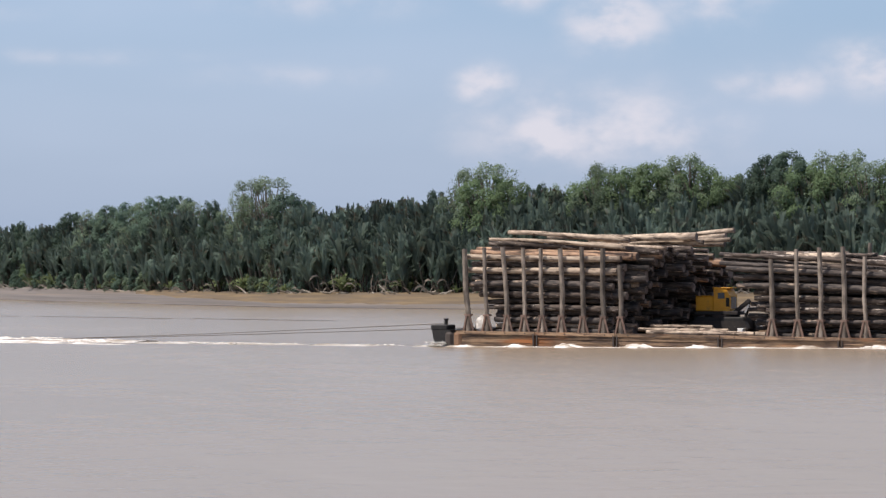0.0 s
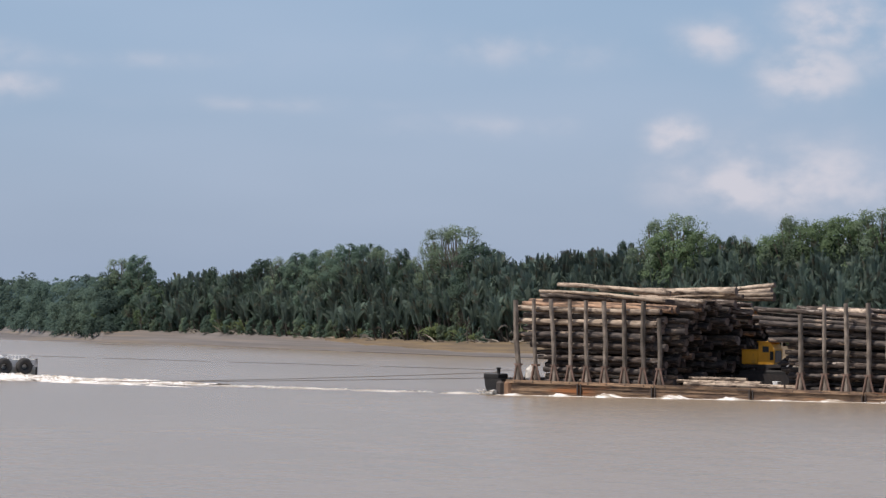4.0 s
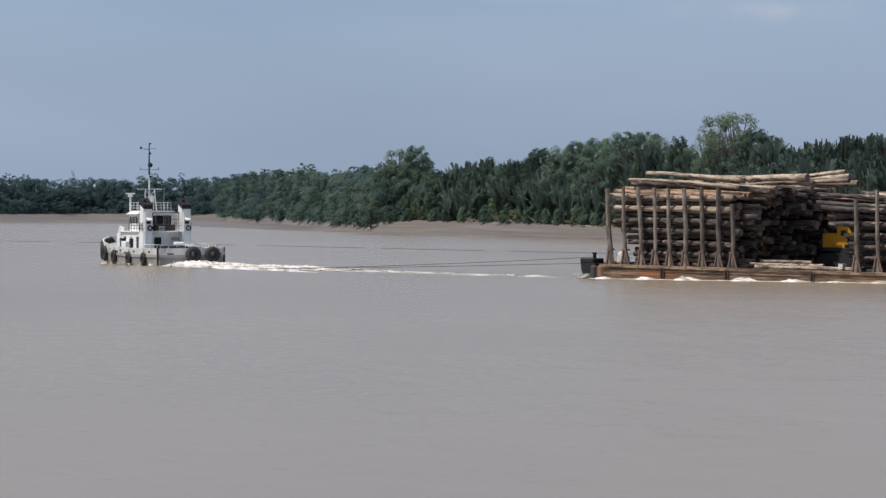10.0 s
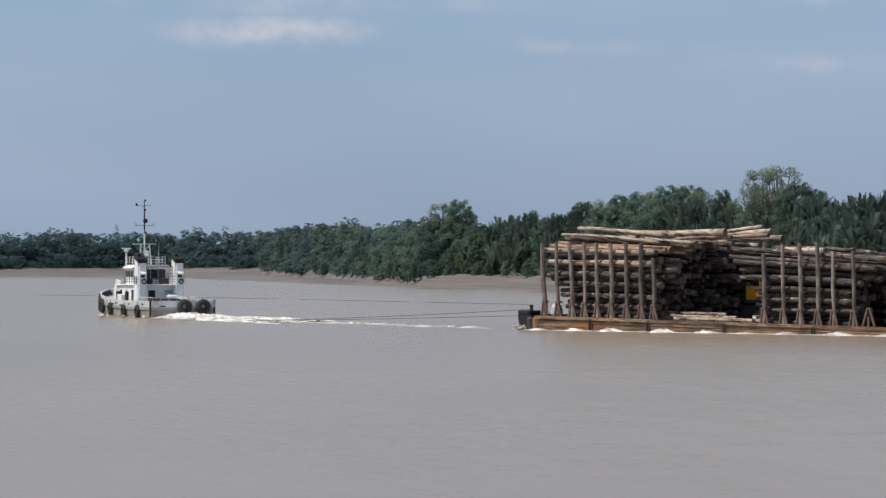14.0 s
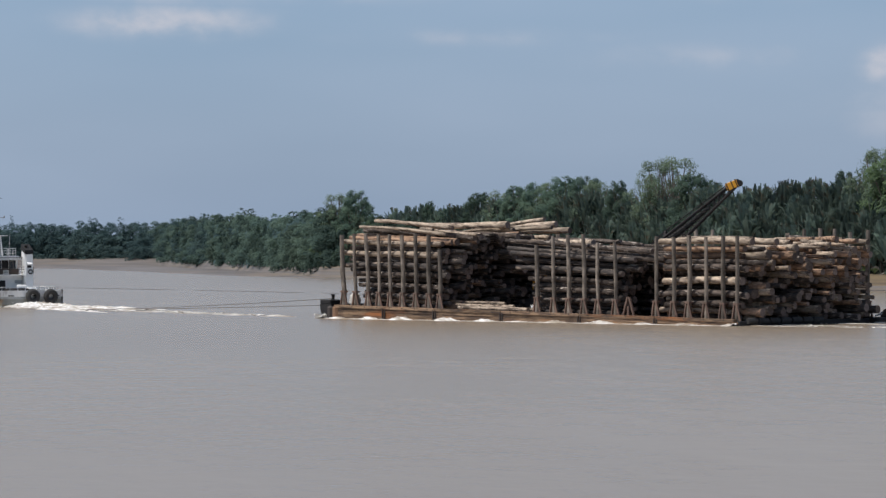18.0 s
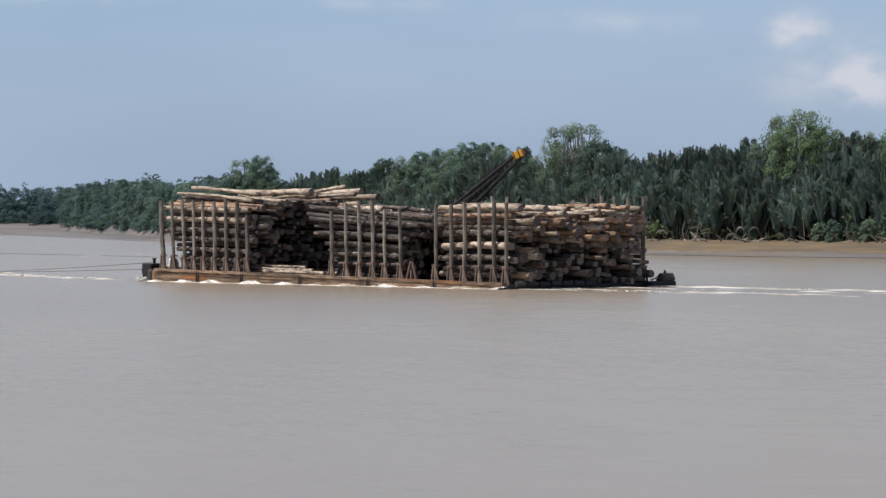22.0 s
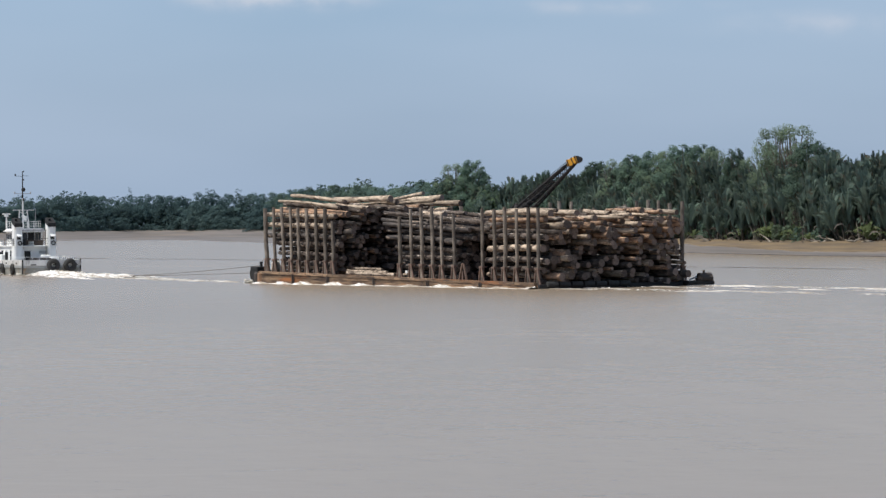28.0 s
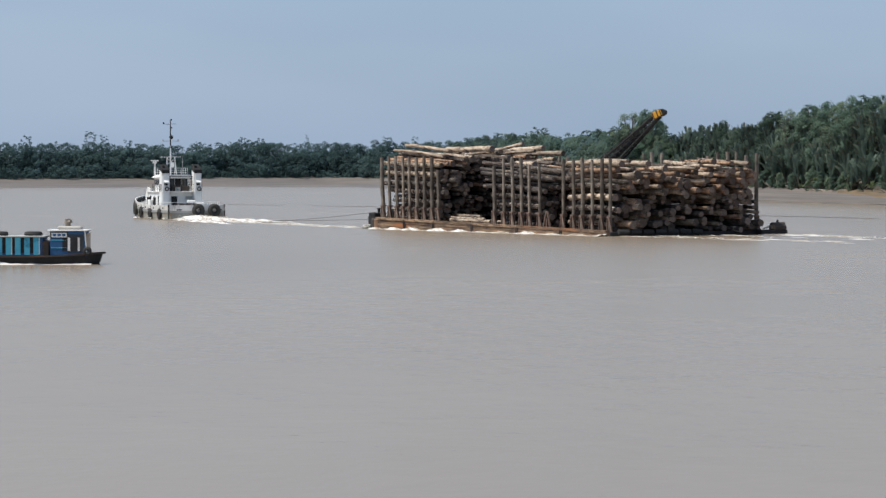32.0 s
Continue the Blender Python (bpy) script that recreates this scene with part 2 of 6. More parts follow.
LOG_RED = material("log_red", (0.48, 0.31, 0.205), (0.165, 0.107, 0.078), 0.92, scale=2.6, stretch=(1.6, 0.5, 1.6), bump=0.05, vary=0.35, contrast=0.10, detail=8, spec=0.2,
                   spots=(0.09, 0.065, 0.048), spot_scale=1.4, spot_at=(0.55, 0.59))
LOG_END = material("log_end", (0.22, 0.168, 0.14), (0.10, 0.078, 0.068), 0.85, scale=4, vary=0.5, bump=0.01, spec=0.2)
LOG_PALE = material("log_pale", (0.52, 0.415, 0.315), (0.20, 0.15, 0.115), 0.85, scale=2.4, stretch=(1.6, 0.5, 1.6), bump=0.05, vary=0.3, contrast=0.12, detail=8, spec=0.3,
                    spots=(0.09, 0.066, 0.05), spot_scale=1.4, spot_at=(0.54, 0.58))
WHITE = material("white_paint", (0.86, 0.855, 0.84), (0.74, 0.73, 0.71), 0.5, scale=1.0, stretch=(1, 1, 0.4), spots=(0.36, 0.29, 0.225), spot_scale=0.9, spot_at=(0.57, 0.72))
GRIMY = material("grimy_white", (0.80, 0.79, 0.77), (0.60, 0.58, 0.55), 0.6, scale=1.0, stretch=(1, 1, 0.3), spots=(0.22, 0.18, 0.15), spot_scale=0.8, spot_at=(0.57, 0.70))
GREY_PAINT = material("grey_paint", (0.42, 0.43, 0.43), (0.34, 0.35, 0.34), 0.6, scale=0.9, spots=(0.30, 0.24, 0.18), spot_scale=0.8, spot_at=(0.58, 0.75))
HULL_LOW = material("lower_hull", (0.34, 0.335, 0.30), (0.22, 0.215, 0.19), 0.65, scale=0.8, spots=(0.28, 0.18, 0.10), spot_scale=0.7)
BLACK = material("black_paint", (0.018, 0.018, 0.02), (0.034, 0.032, 0.03), 0.7, scale=2, spec=0.25)
RUBBER = material("tyre_rubber", (0.022, 0.022, 0.023), (0.05, 0.047, 0.043), 0.85, scale=4, bump=0.01)
GLASS_DARK = material("window_glass", (0.03, 0.035, 0.04), (0.04, 0.05, 0.06), 0.08, scale=1)
YELLOW = material("yellow_paint", (0.73, 0.35, 0.02), (0.62, 0.28, 0.016), 0.5, scale=1.4, spots=(0.30, 0.17, 0.05), spot_scale=1.2, spot_at=(0.6, 0.75))
STEEL = material("dark_steel", (0.026, 0.025, 0.027), (0.045, 0.038, 0.035), 0.8, scale=2, spec=0.25)
PALE_STEEL = material("pale_steel", (0.5, 0.5, 0.5), (0.38, 0.38, 0.38), 0.5, scale=2)
ROPE = material("tow_rope", (0.10, 0.085, 0.07), (0.06, 0.05, 0.045), 0.9, scale=8)
FOAM = material("foam", (0.84, 0.81, 0.76), (0.70, 0.66, 0.60), 0.8, scale=0.9)
FOAM_MIX = material("foam_streaks", (0.86, 0.83, 0.79), (0.34, 0.275, 0.21), 0.6, scale=1.0, stretch=(2.2, 0.3, 1), contrast=0.07, detail=8, bump=0.05, bump_scale=3)
FOAM_BOIL = material("boiling_foam", (0.90, 0.89, 0.87), (0.56, 0.51, 0.46), 0.7, scale=1.4, stretch=(1, 0.6, 1), contrast=0.2, detail=8, bump=0.12, bump_scale=2.5)
FOAM_THIN = material("thin_foam", (0.62, 0.58, 0.53), (0.28, 0.225, 0.17), 0.55, scale=0.8, stretch=(2.5, 0.22, 1), contrast=0.08, detail=8, bump=0.04, bump_scale=3)
BLUE = material("blue_paint", (0.022, 0.115, 0.27), (0.016, 0.08, 0.20), 0.5, scale=1.5, spots=(0.012, 0.05, 0.11), spot_scale=0.9)
CYAN = material("light_blue_paint", (0.14, 0.60, 0.76), (0.07, 0.45, 0.64), 0.5, scale=1.5, spots=(0.03, 0.17, 0.30), spot_scale=1.5)
TARP = material("pale_tarpaulin", (0.60, 0.57, 0.53), (0.38, 0.35, 0.31), 0.9, scale=1.5, bump=0.06)

# ---- mesh helpers ----


def mesh_of(bm, name, *mats, smooth=False):
    me = bpy.data.meshes.new(name)
    bm.to_mesh(me)
    bm.free()
    for m in mats:
        me.materials.append(m)
    if smooth:
        me.polygons.foreach_set("use_smooth", [True] * len(me.polygons))
    return me


def part(name, bm, mat, parent, label="", smooth=False, at=None):
    """One bmesh (or mesh) as one object under parent."""
    me = bm if isinstance(bm, bpy.types.Mesh) else mesh_of(bm, name, *(mat if isinstance(mat, tuple) else (mat,)), smooth=smooth)
    ob = new(name, me)
    ob.parent = parent
    if at is not None:
        ob.matrix_basis = at
    return tagged(ob, label)


def thing(name, label, category, group="", at=None, kind=""):
    ob = new(name)
    ob.empty_display_size = 0.2
    if at is not None:
        ob.matrix_basis = at
    return tagged(ob, label, category, group, kind)


def box(bm, c, s, m=None, taper=1.0, bevel=0.0):
    """A box round c with sides s; taper: size of the top against the bottom."""
    vs = [bm.verts.new((0, 0, 0)) for _ in range(8)]
    k = 0
    for z in (-0.5, 0.5):
        f = taper if z > 0 else 1.0
        for x, y in ((-0.5, -0.5), (0.5, -0.5), (0.5, 0.5), (-0.5, 0.5)):
            p = Vector((x * s[0] * f, y * s[1] * f, z * s[2]))
            vs[k].co = (m @ p if m else p) + Vector(c)
            k += 1
    for q in ((3, 2, 1, 0), (4, 5, 6, 7), (0, 1, 5, 4), (1, 2, 6, 5), (2, 3, 7, 6), (3, 0, 4, 7)):
        bm.faces.new([vs[i] for i in q])
    if bevel:
        edges = {e for v in vs for e in v.link_edges}
        bmesh.ops.bevel(bm, geom=list(edges), offset=bevel, segments=1, affect="EDGES")
    return bm


def beam(bm, a, b, w, h=None):
    """A square bar from a to b."""
    a, b = Vector(a), Vector(b)
    d = b - a
    q = d.to_track_quat("Z", "Y").to_matrix()
    return box(bm, (a + b) / 2, (w, h or w, d.length), q)


def tube(bm, pts, radii, sides=8, cap=True, wobble=0.0, rnd=None):
    """A round tapered limb through pts."""
    pts = [Vector(p) for p in pts]
    radii = radii if isinstance(radii, (list, tuple)) else [radii] * len(pts)
    rings = []
    for i, p in enumerate(pts):
        d = (pts[min(i + 1, len(pts) - 1)] - pts[max(i - 1, 0)]).normalized()
        u = d.cross(Vector((0.31, 0.17, 0.93)) if abs(d.z) < 0.95 else Vector((1, 0, 0))).normalized()
        v = d.cross(u)
        ring = []
        for k in range(sides):
            a = 2 * math.pi * k / sides
            r = radii[i] * (1 + (rnd.uniform(-wobble, wobble) if rnd else 0))
            ring.append(bm.verts.new(p + (u * math.cos(a) + v * math.sin(a)) * r))
        rings.append(ring)
    for r0, r1 in zip(rings, rings[1:]):
        for k in range(sides):
            bm.faces.new((r0[k], r0[(k + 1) % sides], r1[(k + 1) % sides], r1[k]))
    caps = []
    if cap:
        caps = [bm.faces.new(rings[0][::-1]), bm.faces.new(rings[-1])]
    return caps


def torus(bm, m, R, r, n=16, k=8):
    vs = [[bm.verts.new(m @ Vector(((R + r * math.cos(2 * math.pi * j / k)) * math.cos(2 * math.pi * i / n),
                                    (R + r * math.cos(2 * math.pi * j / k)) * math.sin(2 * math.pi * i / n),
                                    r * 1.15 * math.sin(2 * math.pi * j / k)))) for j in range(k)] for i in range(n)]
    for i in range(n):
        for j in range(k):
            bm.faces.new((vs[i][j], vs[(i + 1) % n][j], vs[(i + 1) % n][(j + 1) % k], vs[i][(j + 1) % k]))
    return bm


def loft(bm, sections, close=True):
    """Joins equal rings of points to a skin, with end caps."""
    rings = [[bm.verts.new(p) for p in s] for s in sections]
    k = len(rings[0])
    for a, b in zip(rings, rings[1:]):
        for i in range(k):
            bm.faces.new((a[i], a[(i + 1) % k], b[(i + 1) % k], b[i]))
    if close:
        bm.faces.new(rings[0][::-1])
        bm.faces.new(rings[-1])
    return bm


def diamonds(name, centres, along, across, mat):
    """Many small leaf blades: a rhomb at each centre, spanned by two half axes."""
    n = len(centres)
    v = np.empty((n, 4, 3))
    v[:, 0], v[:, 1], v[:, 2], v[:, 3] = centres - along, centres + across, centres + along, centres - across
    me = bpy.data.meshes.new(name)
    me.from_pydata(v.reshape(-1, 3), [], np.arange(4 * n).reshape(-1, 4))
    me.materials.append(mat)
    return me

# ---- river, bank ----
# the waterline of the far bank: azimuth in degrees from the camera, metres from it
SHORE = ((-75, 1300), (-50, 1250), (-30, 1380), (-16.7, 1460), (-11.7, 1530), (-8.7, 1580), (-6.4, 1650), (-4.1, 1564), (-3.3, 1300),
         (-2.3, 1020), (-1.35, 875), (0.16, 815), (1.16, 752), (3.0, 658), (5.3, 580), (8.1, 540), (11.8, 503), (15.4, 484), (19.2, 466),
         (37, 440), (58, 480), (75, 600))


def shore(az):
    return float(np.interp(az, [a for a, _ in SHORE], [d for _, d in SHORE]))


# the edge of the low mud flat before the far reach
FLAT = ((-75, 1150), (-14, 1420), (-8, 1500), (-5.8, 1430), (-5, 1250), (-4, 1070), (-3, 940), (-2, 890), (-1.35, 862), (0.16, 805), (3.0, 650))


def flat(az):
    return min(shore(az) - 8, float(np.interp(az, [a for a, _ in FLAT], [d for _, d in FLAT]))) if az < 3 else shore(az) - 8


def polar(az, d, z=0.0):
    return Vector((d * math.sin(radians(az)), d * math.cos(radians(az)), z))


def build_ground():
    bm = bmesh.new()
    ring = [bm.verts.new((4500 * math.cos(a * math.pi / 32), 4500 * math.sin(a * math.pi / 32), 0)) for a in range(64)]
    bm.faces.new(ring)
    tagged(new("water", mesh_of(bm, "water", WATER)), "smooth silty brown river water with faint ripples", "river", kind="structure")
    # the muddy bank: a flat slope from under the water up to the roots, then level ground to the horizon
    rnd = random.Random(5)
    steps = ((-25, -0.8), (-6, -0.15), (0, 0.06), (5, 0.25), (10, 0.6), (16, 1.2), (22, 1.9), (28, 2.65), (34, 3.3), (42, 3.5), (70, 3.6), (300, 3.7), (2900, 3.8))
    az = np.concatenate([np.arange(-75, -13, 2.0), np.arange(-13, -4.6, 0.12), np.arange(-4.6, 1.0, 0.03), np.arange(1.0, 17, 0.12), np.arange(17, 75, 2.0)])
    bm = bmesh.new()
    rows = []
    for a in az:
        d0 = shore(a)
        slope = 1.0 if a > -1.3 else 1.6
        wob = 1.5 * noise.noise((a * 0.5, 0, 3))
        high = float(np.interp(a, (-3.3, -1.3, 1.0, 4.0), (1.25, 0.95, 0.88, 0.68)))
        d1 = flat(a) - 3 - 12 * (1 + noise.noise((a * 1.7, 5, 3))) * min(1.0, (d0 - 8 - flat(a)) / 60)
        rough = float(np.interp(a, (-4, -1, 1), (0.07, 0.05, 0.012)))
        wide = min(1.0, (d0 - 8 - d1) / 40)
        low = [bm.verts.new(polar(a, d1 + (d0 - 8 - d1) * k, h * wide - 0.06 * (1 - wide) + rough * (noise.noise((a * 2.2, k * 7, 2)) + 0.5 * noise.noise((a * 9, k * 16, 6)))))
               for k, h in ((-0.1, -0.6), (0.0, -0.1), (0.1, 0.02), (0.2, 0.06), (0.3, 0.10), (0.4, 0.13), (0.5, 0.15), (0.6, 0.2), (0.7, 0.22), (0.8, 0.26), (0.9, 0.3), (1.0, 0.32))]
        rows.append(low + [bm.verts.new(polar(a, d0 + (off + wob * (0 <= off < 40)) * slope,
                                        z * high + (0.025 * noise.noise((a * 2, off * 0.15, 7)) + 0.012 * noise.noise((a * 12, off * 0.3, 1))) * (2 < off < 100)))
                     for off, z in steps[2:]])
    for p, q in zip(rows, rows[1:]):
        for i in range(len(p) - 1):
            bm.faces.new((p[i], q[i], q[i + 1], p[i + 1]))
    tagged(new("ground", mesh_of(bm, "ground", MUD, smooth=True)), "bare brown mud bank sloping into the river", "mud bank", kind="structure")
    # thin dark threads on the water
    def line(name, label, pts, w, h, mat):
        bm = bmesh.new()
        tube(bm, pts, [0.02] + [w] * (len(pts) - 2) + [0.02], 6, True)
        for v in bm.verts:
            v.co.z = 0.01 + max(0.0, v.co.z) * h / w
        tagged(new(name, mesh_of(bm, name, mat)), label, "silt line", kind="stuff")
    for (xa, ya), (xb, yb), cuts in (((45, 418), (-12, 524), ((0.0, 0.3), (0.33, 0.66), (0.7, 1.0))), ((-14, 530), (-60, 618), ((0.0, 0.45), (0.52, 0.9))),
                                     ((-52, 604), (-96, 668), ((0.05, 0.5), (0.62, 0.95))), ((52, 640), (2, 716), ((0.0, 0.5), (0.56, 0.9))), ((38, 698), (-40, 830), ((0.0, 0.36), (0.45, 0.8)))):
        for lo, hi in cuts:
            line("drift_line", "thin dark thread on the river", [Vector((xa + (xb - xa) * k, ya + (yb - ya) * k + 4 * noise.noise((k * 9, ya, 1)), 0)) for k in np.linspace(lo, hi, 24)], 0.28, 0.05, WET)
    line("silt_line", "dark wet edge of the mud bank", [polar(a, shore(a) - 2 + 1.5 * noise.noise((a * 1.2, 4, 1))) for a in np.arange(3.0, 13, 0.15)], 0.5, 0.10, WET)
    # dry upper strip of the near bank
    bm = bmesh.new()
    rows = []
    for a in np.arange(2.6, 16.8, 0.12):
        d0, high = shore(a), float(np.interp(a, (1.0, 4.0), (0.88, 0.68)))
        lo = 13 + 4 * noise.noise((a * 1.3, 1, 8)) + 3 * noise.noise((a * 5, 1, 8)) + 12 * max(0.0, (5 - a) / 2.4)
        rows.append([bm.verts.new(polar(a, d0 + off, 0.05 + high * float(np.interp(off, [q[0] for q in steps], [q[1] for q in steps])) + (0.18 if j in (1, 2) else -0.1)))
                     for j, off in enumerate((lo, lo + 1.5, max(34.0, lo + 3), max(40.0, lo + 5)))])
    for p, q in zip(rows, rows[1:]):
        for i in range(3):
            bm.faces.new((p[i], q[i], q[i + 1], p[i + 1]))
    tagged(new("dry_bank", mesh_of(bm, "dry_bank", DRY, smooth=True)), "dry tan upper strip of the mud bank", "mud bank", kind="stuff")


build_ground()

# ---- woods ----


def rand_dirs(n, g):
    v = g.normal(size=(n, 3))
    return v / np.linalg.norm(v, axis=1)[:, None]


def crown_mesh(name, lobes, leaves, size, mat, g, gaps=0.0, up=0.4, tufted=0.75):
    """Leaf clumps on the outside of lobes (x, y, z, rx, rz), thinned by gaps."""
    w = np.array([l[3] * l[3] for l in lobes])
    pick = g.choice(len(lobes), leaves, p=w / w.sum())
    L = np.array(lobes)[pick]
    d = rand_dirs(leaves, g)
    d[:, 2] = np.where(d[:, 2] < -0.35, -d[:, 2], d[:, 2])
    r = np.where(g.random(leaves) < (0.3 if tufted > 0.5 else 0.08), g.uniform(0.9, 1.45, leaves), g.uniform(0.55, 1.08, leaves) ** 0.6)
    # tufts: leaves gather round random points of the lobe
    tuft = rand_dirs(leaves // 8 + 1, g)[g.integers(0, leaves // 8 + 1, leaves)]
    d = d * (1.25 - tufted) + tuft * tufted
    d /= np.linalg.norm(d, axis=1)[:, None]
    c = L[:, :3] + d * r[:, None] * np.column_stack([L[:, 3], L[:, 3], L[:, 4]])
    if gaps:
        keep = np.array([noise.noise(Vector(p) * 0.45) for p in c]) > gaps - 0.5
        c, d = c[keep], d[keep]
    n = len(c)
    a = rand_dirs(n, g)
    nrm = d + rand_dirs(n, g) * 0.48 + np.array([0, 0, up])
    a = np.cross(a, nrm)
    a /= np.linalg.norm(a, axis=1)[:, None]
    b = np.cross(nrm, a)
    b /= np.linalg.norm(b, axis=1)[:, None]
    s = size * g.uniform(0.6, 1.4, n)[:, None]
    return diamonds(name, c, a * s, b * s * 0.62, mat)


def broadleaf(seed, height, spread, leaves, mat, gaps=0.0, low=0.35, size=0.32, flat=0.75, upper=3):
    """A tree with a tapered trunk, forked limbs and a crown of separate lobes. Origin at its foot."""
    rnd, g = random.Random(seed), np.random.default_rng(seed)
    tree = thing("tree", "", "tree")
    bm = bmesh.new()
    lean = Vector((rnd.uniform(-0.06, 0.06), rnd.uniform(-0.06, 0.06), 1))
    tube(bm, [lean * (height * k) for k in (0, 0.2, 0.42, 0.62)], [0.028 * height, 0.02 * height, 0.016 * height, 0.01 * height], 7, True, 0.12, rnd)
    lobes = []
    count = 32 + 2 * upper
    for i in range(count):
        a = i * 2.4 + rnd.uniform(-0.5, 0.5)
        z = height * (low + (0.99 - low) * ((i + 0.5) / count) ** 0.8)
        k = (z / height - low) / (1 - low)
        reach = spread * math.sqrt(max(0.05, 1 - k ** 2.6)) * (0.62 + 0.38 * k ** 0.5) * rnd.uniform(0.45, 1.0)
        rx = spread * rnd.uniform(0.13, 0.33) * (1.1 - 0.4 * k)
        tip = Vector((math.cos(a) * reach, math.sin(a) * reach, z - rx * flat * 0.7))
        start = lean * (height * min(0.58, max(0.15, 0.55 * z / height)))
        mid = (start + tip) / 2 + Vector((0, 0, -0.04 * height))
        tube(bm, [start, mid, tip], [0.010 * height, 0.007 * height, 0.003 * height], 5, True, 0.1, rnd)
        lobes.append((tip.x, tip.y, min(tip.z, height - rx * flat), rx, rx * flat))
    part("trunk", bm, BARK, tree)
    me = crown_mesh("crown", lobes, leaves, size, mat, g, gaps)
    co = np.empty(3 * len(me.vertices))
    me.vertices.foreach_get("co", co)
    co[2::3] *= height / np.percentile(co[2::3], 99.7)
    me.vertices.foreach_set("co", co)
    part("crown", me, mat, tree)
    return tree


def palm_mesh(seed, crowns, fronds, reach, height, mat, droop=0.09):
    """Stiff upright feather fronds with pointed tips on each crown (x, y, z) of a clump."""
    g = np.random.default_rng(seed)
    cs, al, ac = [], [], []
    for crown in crowns:
        for i in range(fronds):
            a = g.uniform(0, 2 * np.pi)
            length = height * g.uniform(0.6, 1.06)
            out = reach * g.uniform(0.1, 1.0) ** 1.2
            leaf = 0.56
            if i == 0 and droop < 0.1 and g.random() < 0.3:  # the unopened spear leaf
                length, out, leaf = height * g.uniform(1.0, 1.16), 0.2 * reach, 0.24
            n = int(length / 0.27)
            t = np.linspace(0.12, 1, n)
            rad = out * t ** 1.7 + 0.15
            z = length * (t - droop * t ** 4 * out)
            spine = np.column_stack([np.cos(a) * rad, np.sin(a) * rad, z]) + np.array(crown)
            tang = np.gradient(spine, axis=0)
            tang /= np.linalg.norm(tang, axis=1)[:, None]
            side0 = np.array([-np.sin(a), np.cos(a), 0.0])
            for sgn in (-1, 1):
                width = leaf * np.sin(np.pi * np.clip(0.1 + 0.78 * t, 0, 1)) ** 0.6 + 0.06
                d = tang * 1.5 + side0 * sgn * 0.5 + np.array([np.cos(a), np.sin(a), 0]) * g.uniform(-0.25, 0.25)
                d += g.normal(size=(n, 3)) * 0.08
                d /= np.linalg.norm(d, axis=1)[:, None]
                cs.append(spine + d * width[:, None])
                al.append(d * width[:, None])
                w = np.cross(d, np.cross(tang, d))
                w /= np.linalg.norm(w, axis=1)[:, None] + 1e-9
                ac.append(w * 0.11)
    return diamonds("fronds", np.concatenate(cs), np.concatenate(al), np.concatenate(ac), mat)


def palm(seed, fronds, reach, height, stem):
    """A clump of slim stems of unequal height, each with its crown."""
    tree = thing("palm", "", "palm tree")
    rnd = random.Random(seed)
    crowns = [(0.1, 0.05, stem)]
    for k in range(5):
        a, far = k * 1.26 + rnd.uniform(-0.4, 0.4), rnd.uniform(1.5, 2.7)
        crowns.append((far * math.cos(a), far * math.sin(a), max(0.3, stem - rnd.uniform(0.0, 1.9))))
    for k in range(1):  # a young shoot at the foot
        a, far = k * 2.1 + rnd.uniform(-0.5, 0.5), rnd.uniform(1.0, 2.4)
        crowns.append((far * math.cos(a), far * math.sin(a), rnd.uniform(0.1, 2.2)))
    for x, y, z in crowns:
        bm = bmesh.new()
        tube(bm, [(x * 0.4, y * 0.4, -0.4), (x * 0.7, y * 0.7, z * 0.5), (x, y, z + 0.5)], [0.17, 0.13, 0.12], 6, True, 0.1, rnd)
        part("stem", bm, STEM, tree)
    part("fronds", palm_mesh(seed, crowns, fronds, reach, height, PALM), PALM, tree)
    return tree


def young_palm(seed):
    """A stemless palm of long arching yellow-green fronds."""
    tree = thing("young_palm", "", "palm tree")
    bm = bmesh.new()
    tube(bm, [(0, 0, -0.3), (0.05, 0, 0.25), (0.0, 0.05, 0.6)], [0.26, 0.2, 0.12], 7, True, 0.1, random.Random(seed))
    part("stem", bm, STEM, tree)
    part("fronds", palm_mesh(seed, [(0, 0, 0.3)], 15, 4.6, 4.2, PALM_YOUNG, 0.125), PALM_YOUNG, tree)
    return tree


def foot(az):
    """Height of the bank at the foot of the wood."""
    return float(np.interp(az, (1.0, 4.0), (2.95, 2.3)))


def place(proto, az, depth, scale, turn, label, group, z=None, lean=0.0):
    """A copy of a tree behind the waterline at an azimuth; the prototypes stand in the wood themselves."""
    z = (foot(az) if z is None else z)
    p = polar(az, shore(az) + depth, z)
    ob = copy_thing(proto, pose(p.x, p.y, p.z, lean, 0, turn) @ Matrix.Diagonal((scale, scale, scale * 1.0, 1)))
    return tagged(ob, label, "", group)


# height of the treetops of the far reach over the water, by azimuth
CREST = ((-17, 22.5), (-12, 22.5), (-10, 21.8), (-9, 20.8), (-8.4, 21.8), (-7.6, 23.4), (-7, 22.4), (-5.7, 23.0), (-4.7, 23.4), (-3.8, 22.2), (-3.2, 22.0), (-2.6, 21.2), (-2.2, 19.2), (-1.2, 18.8), (-0.8, 20))


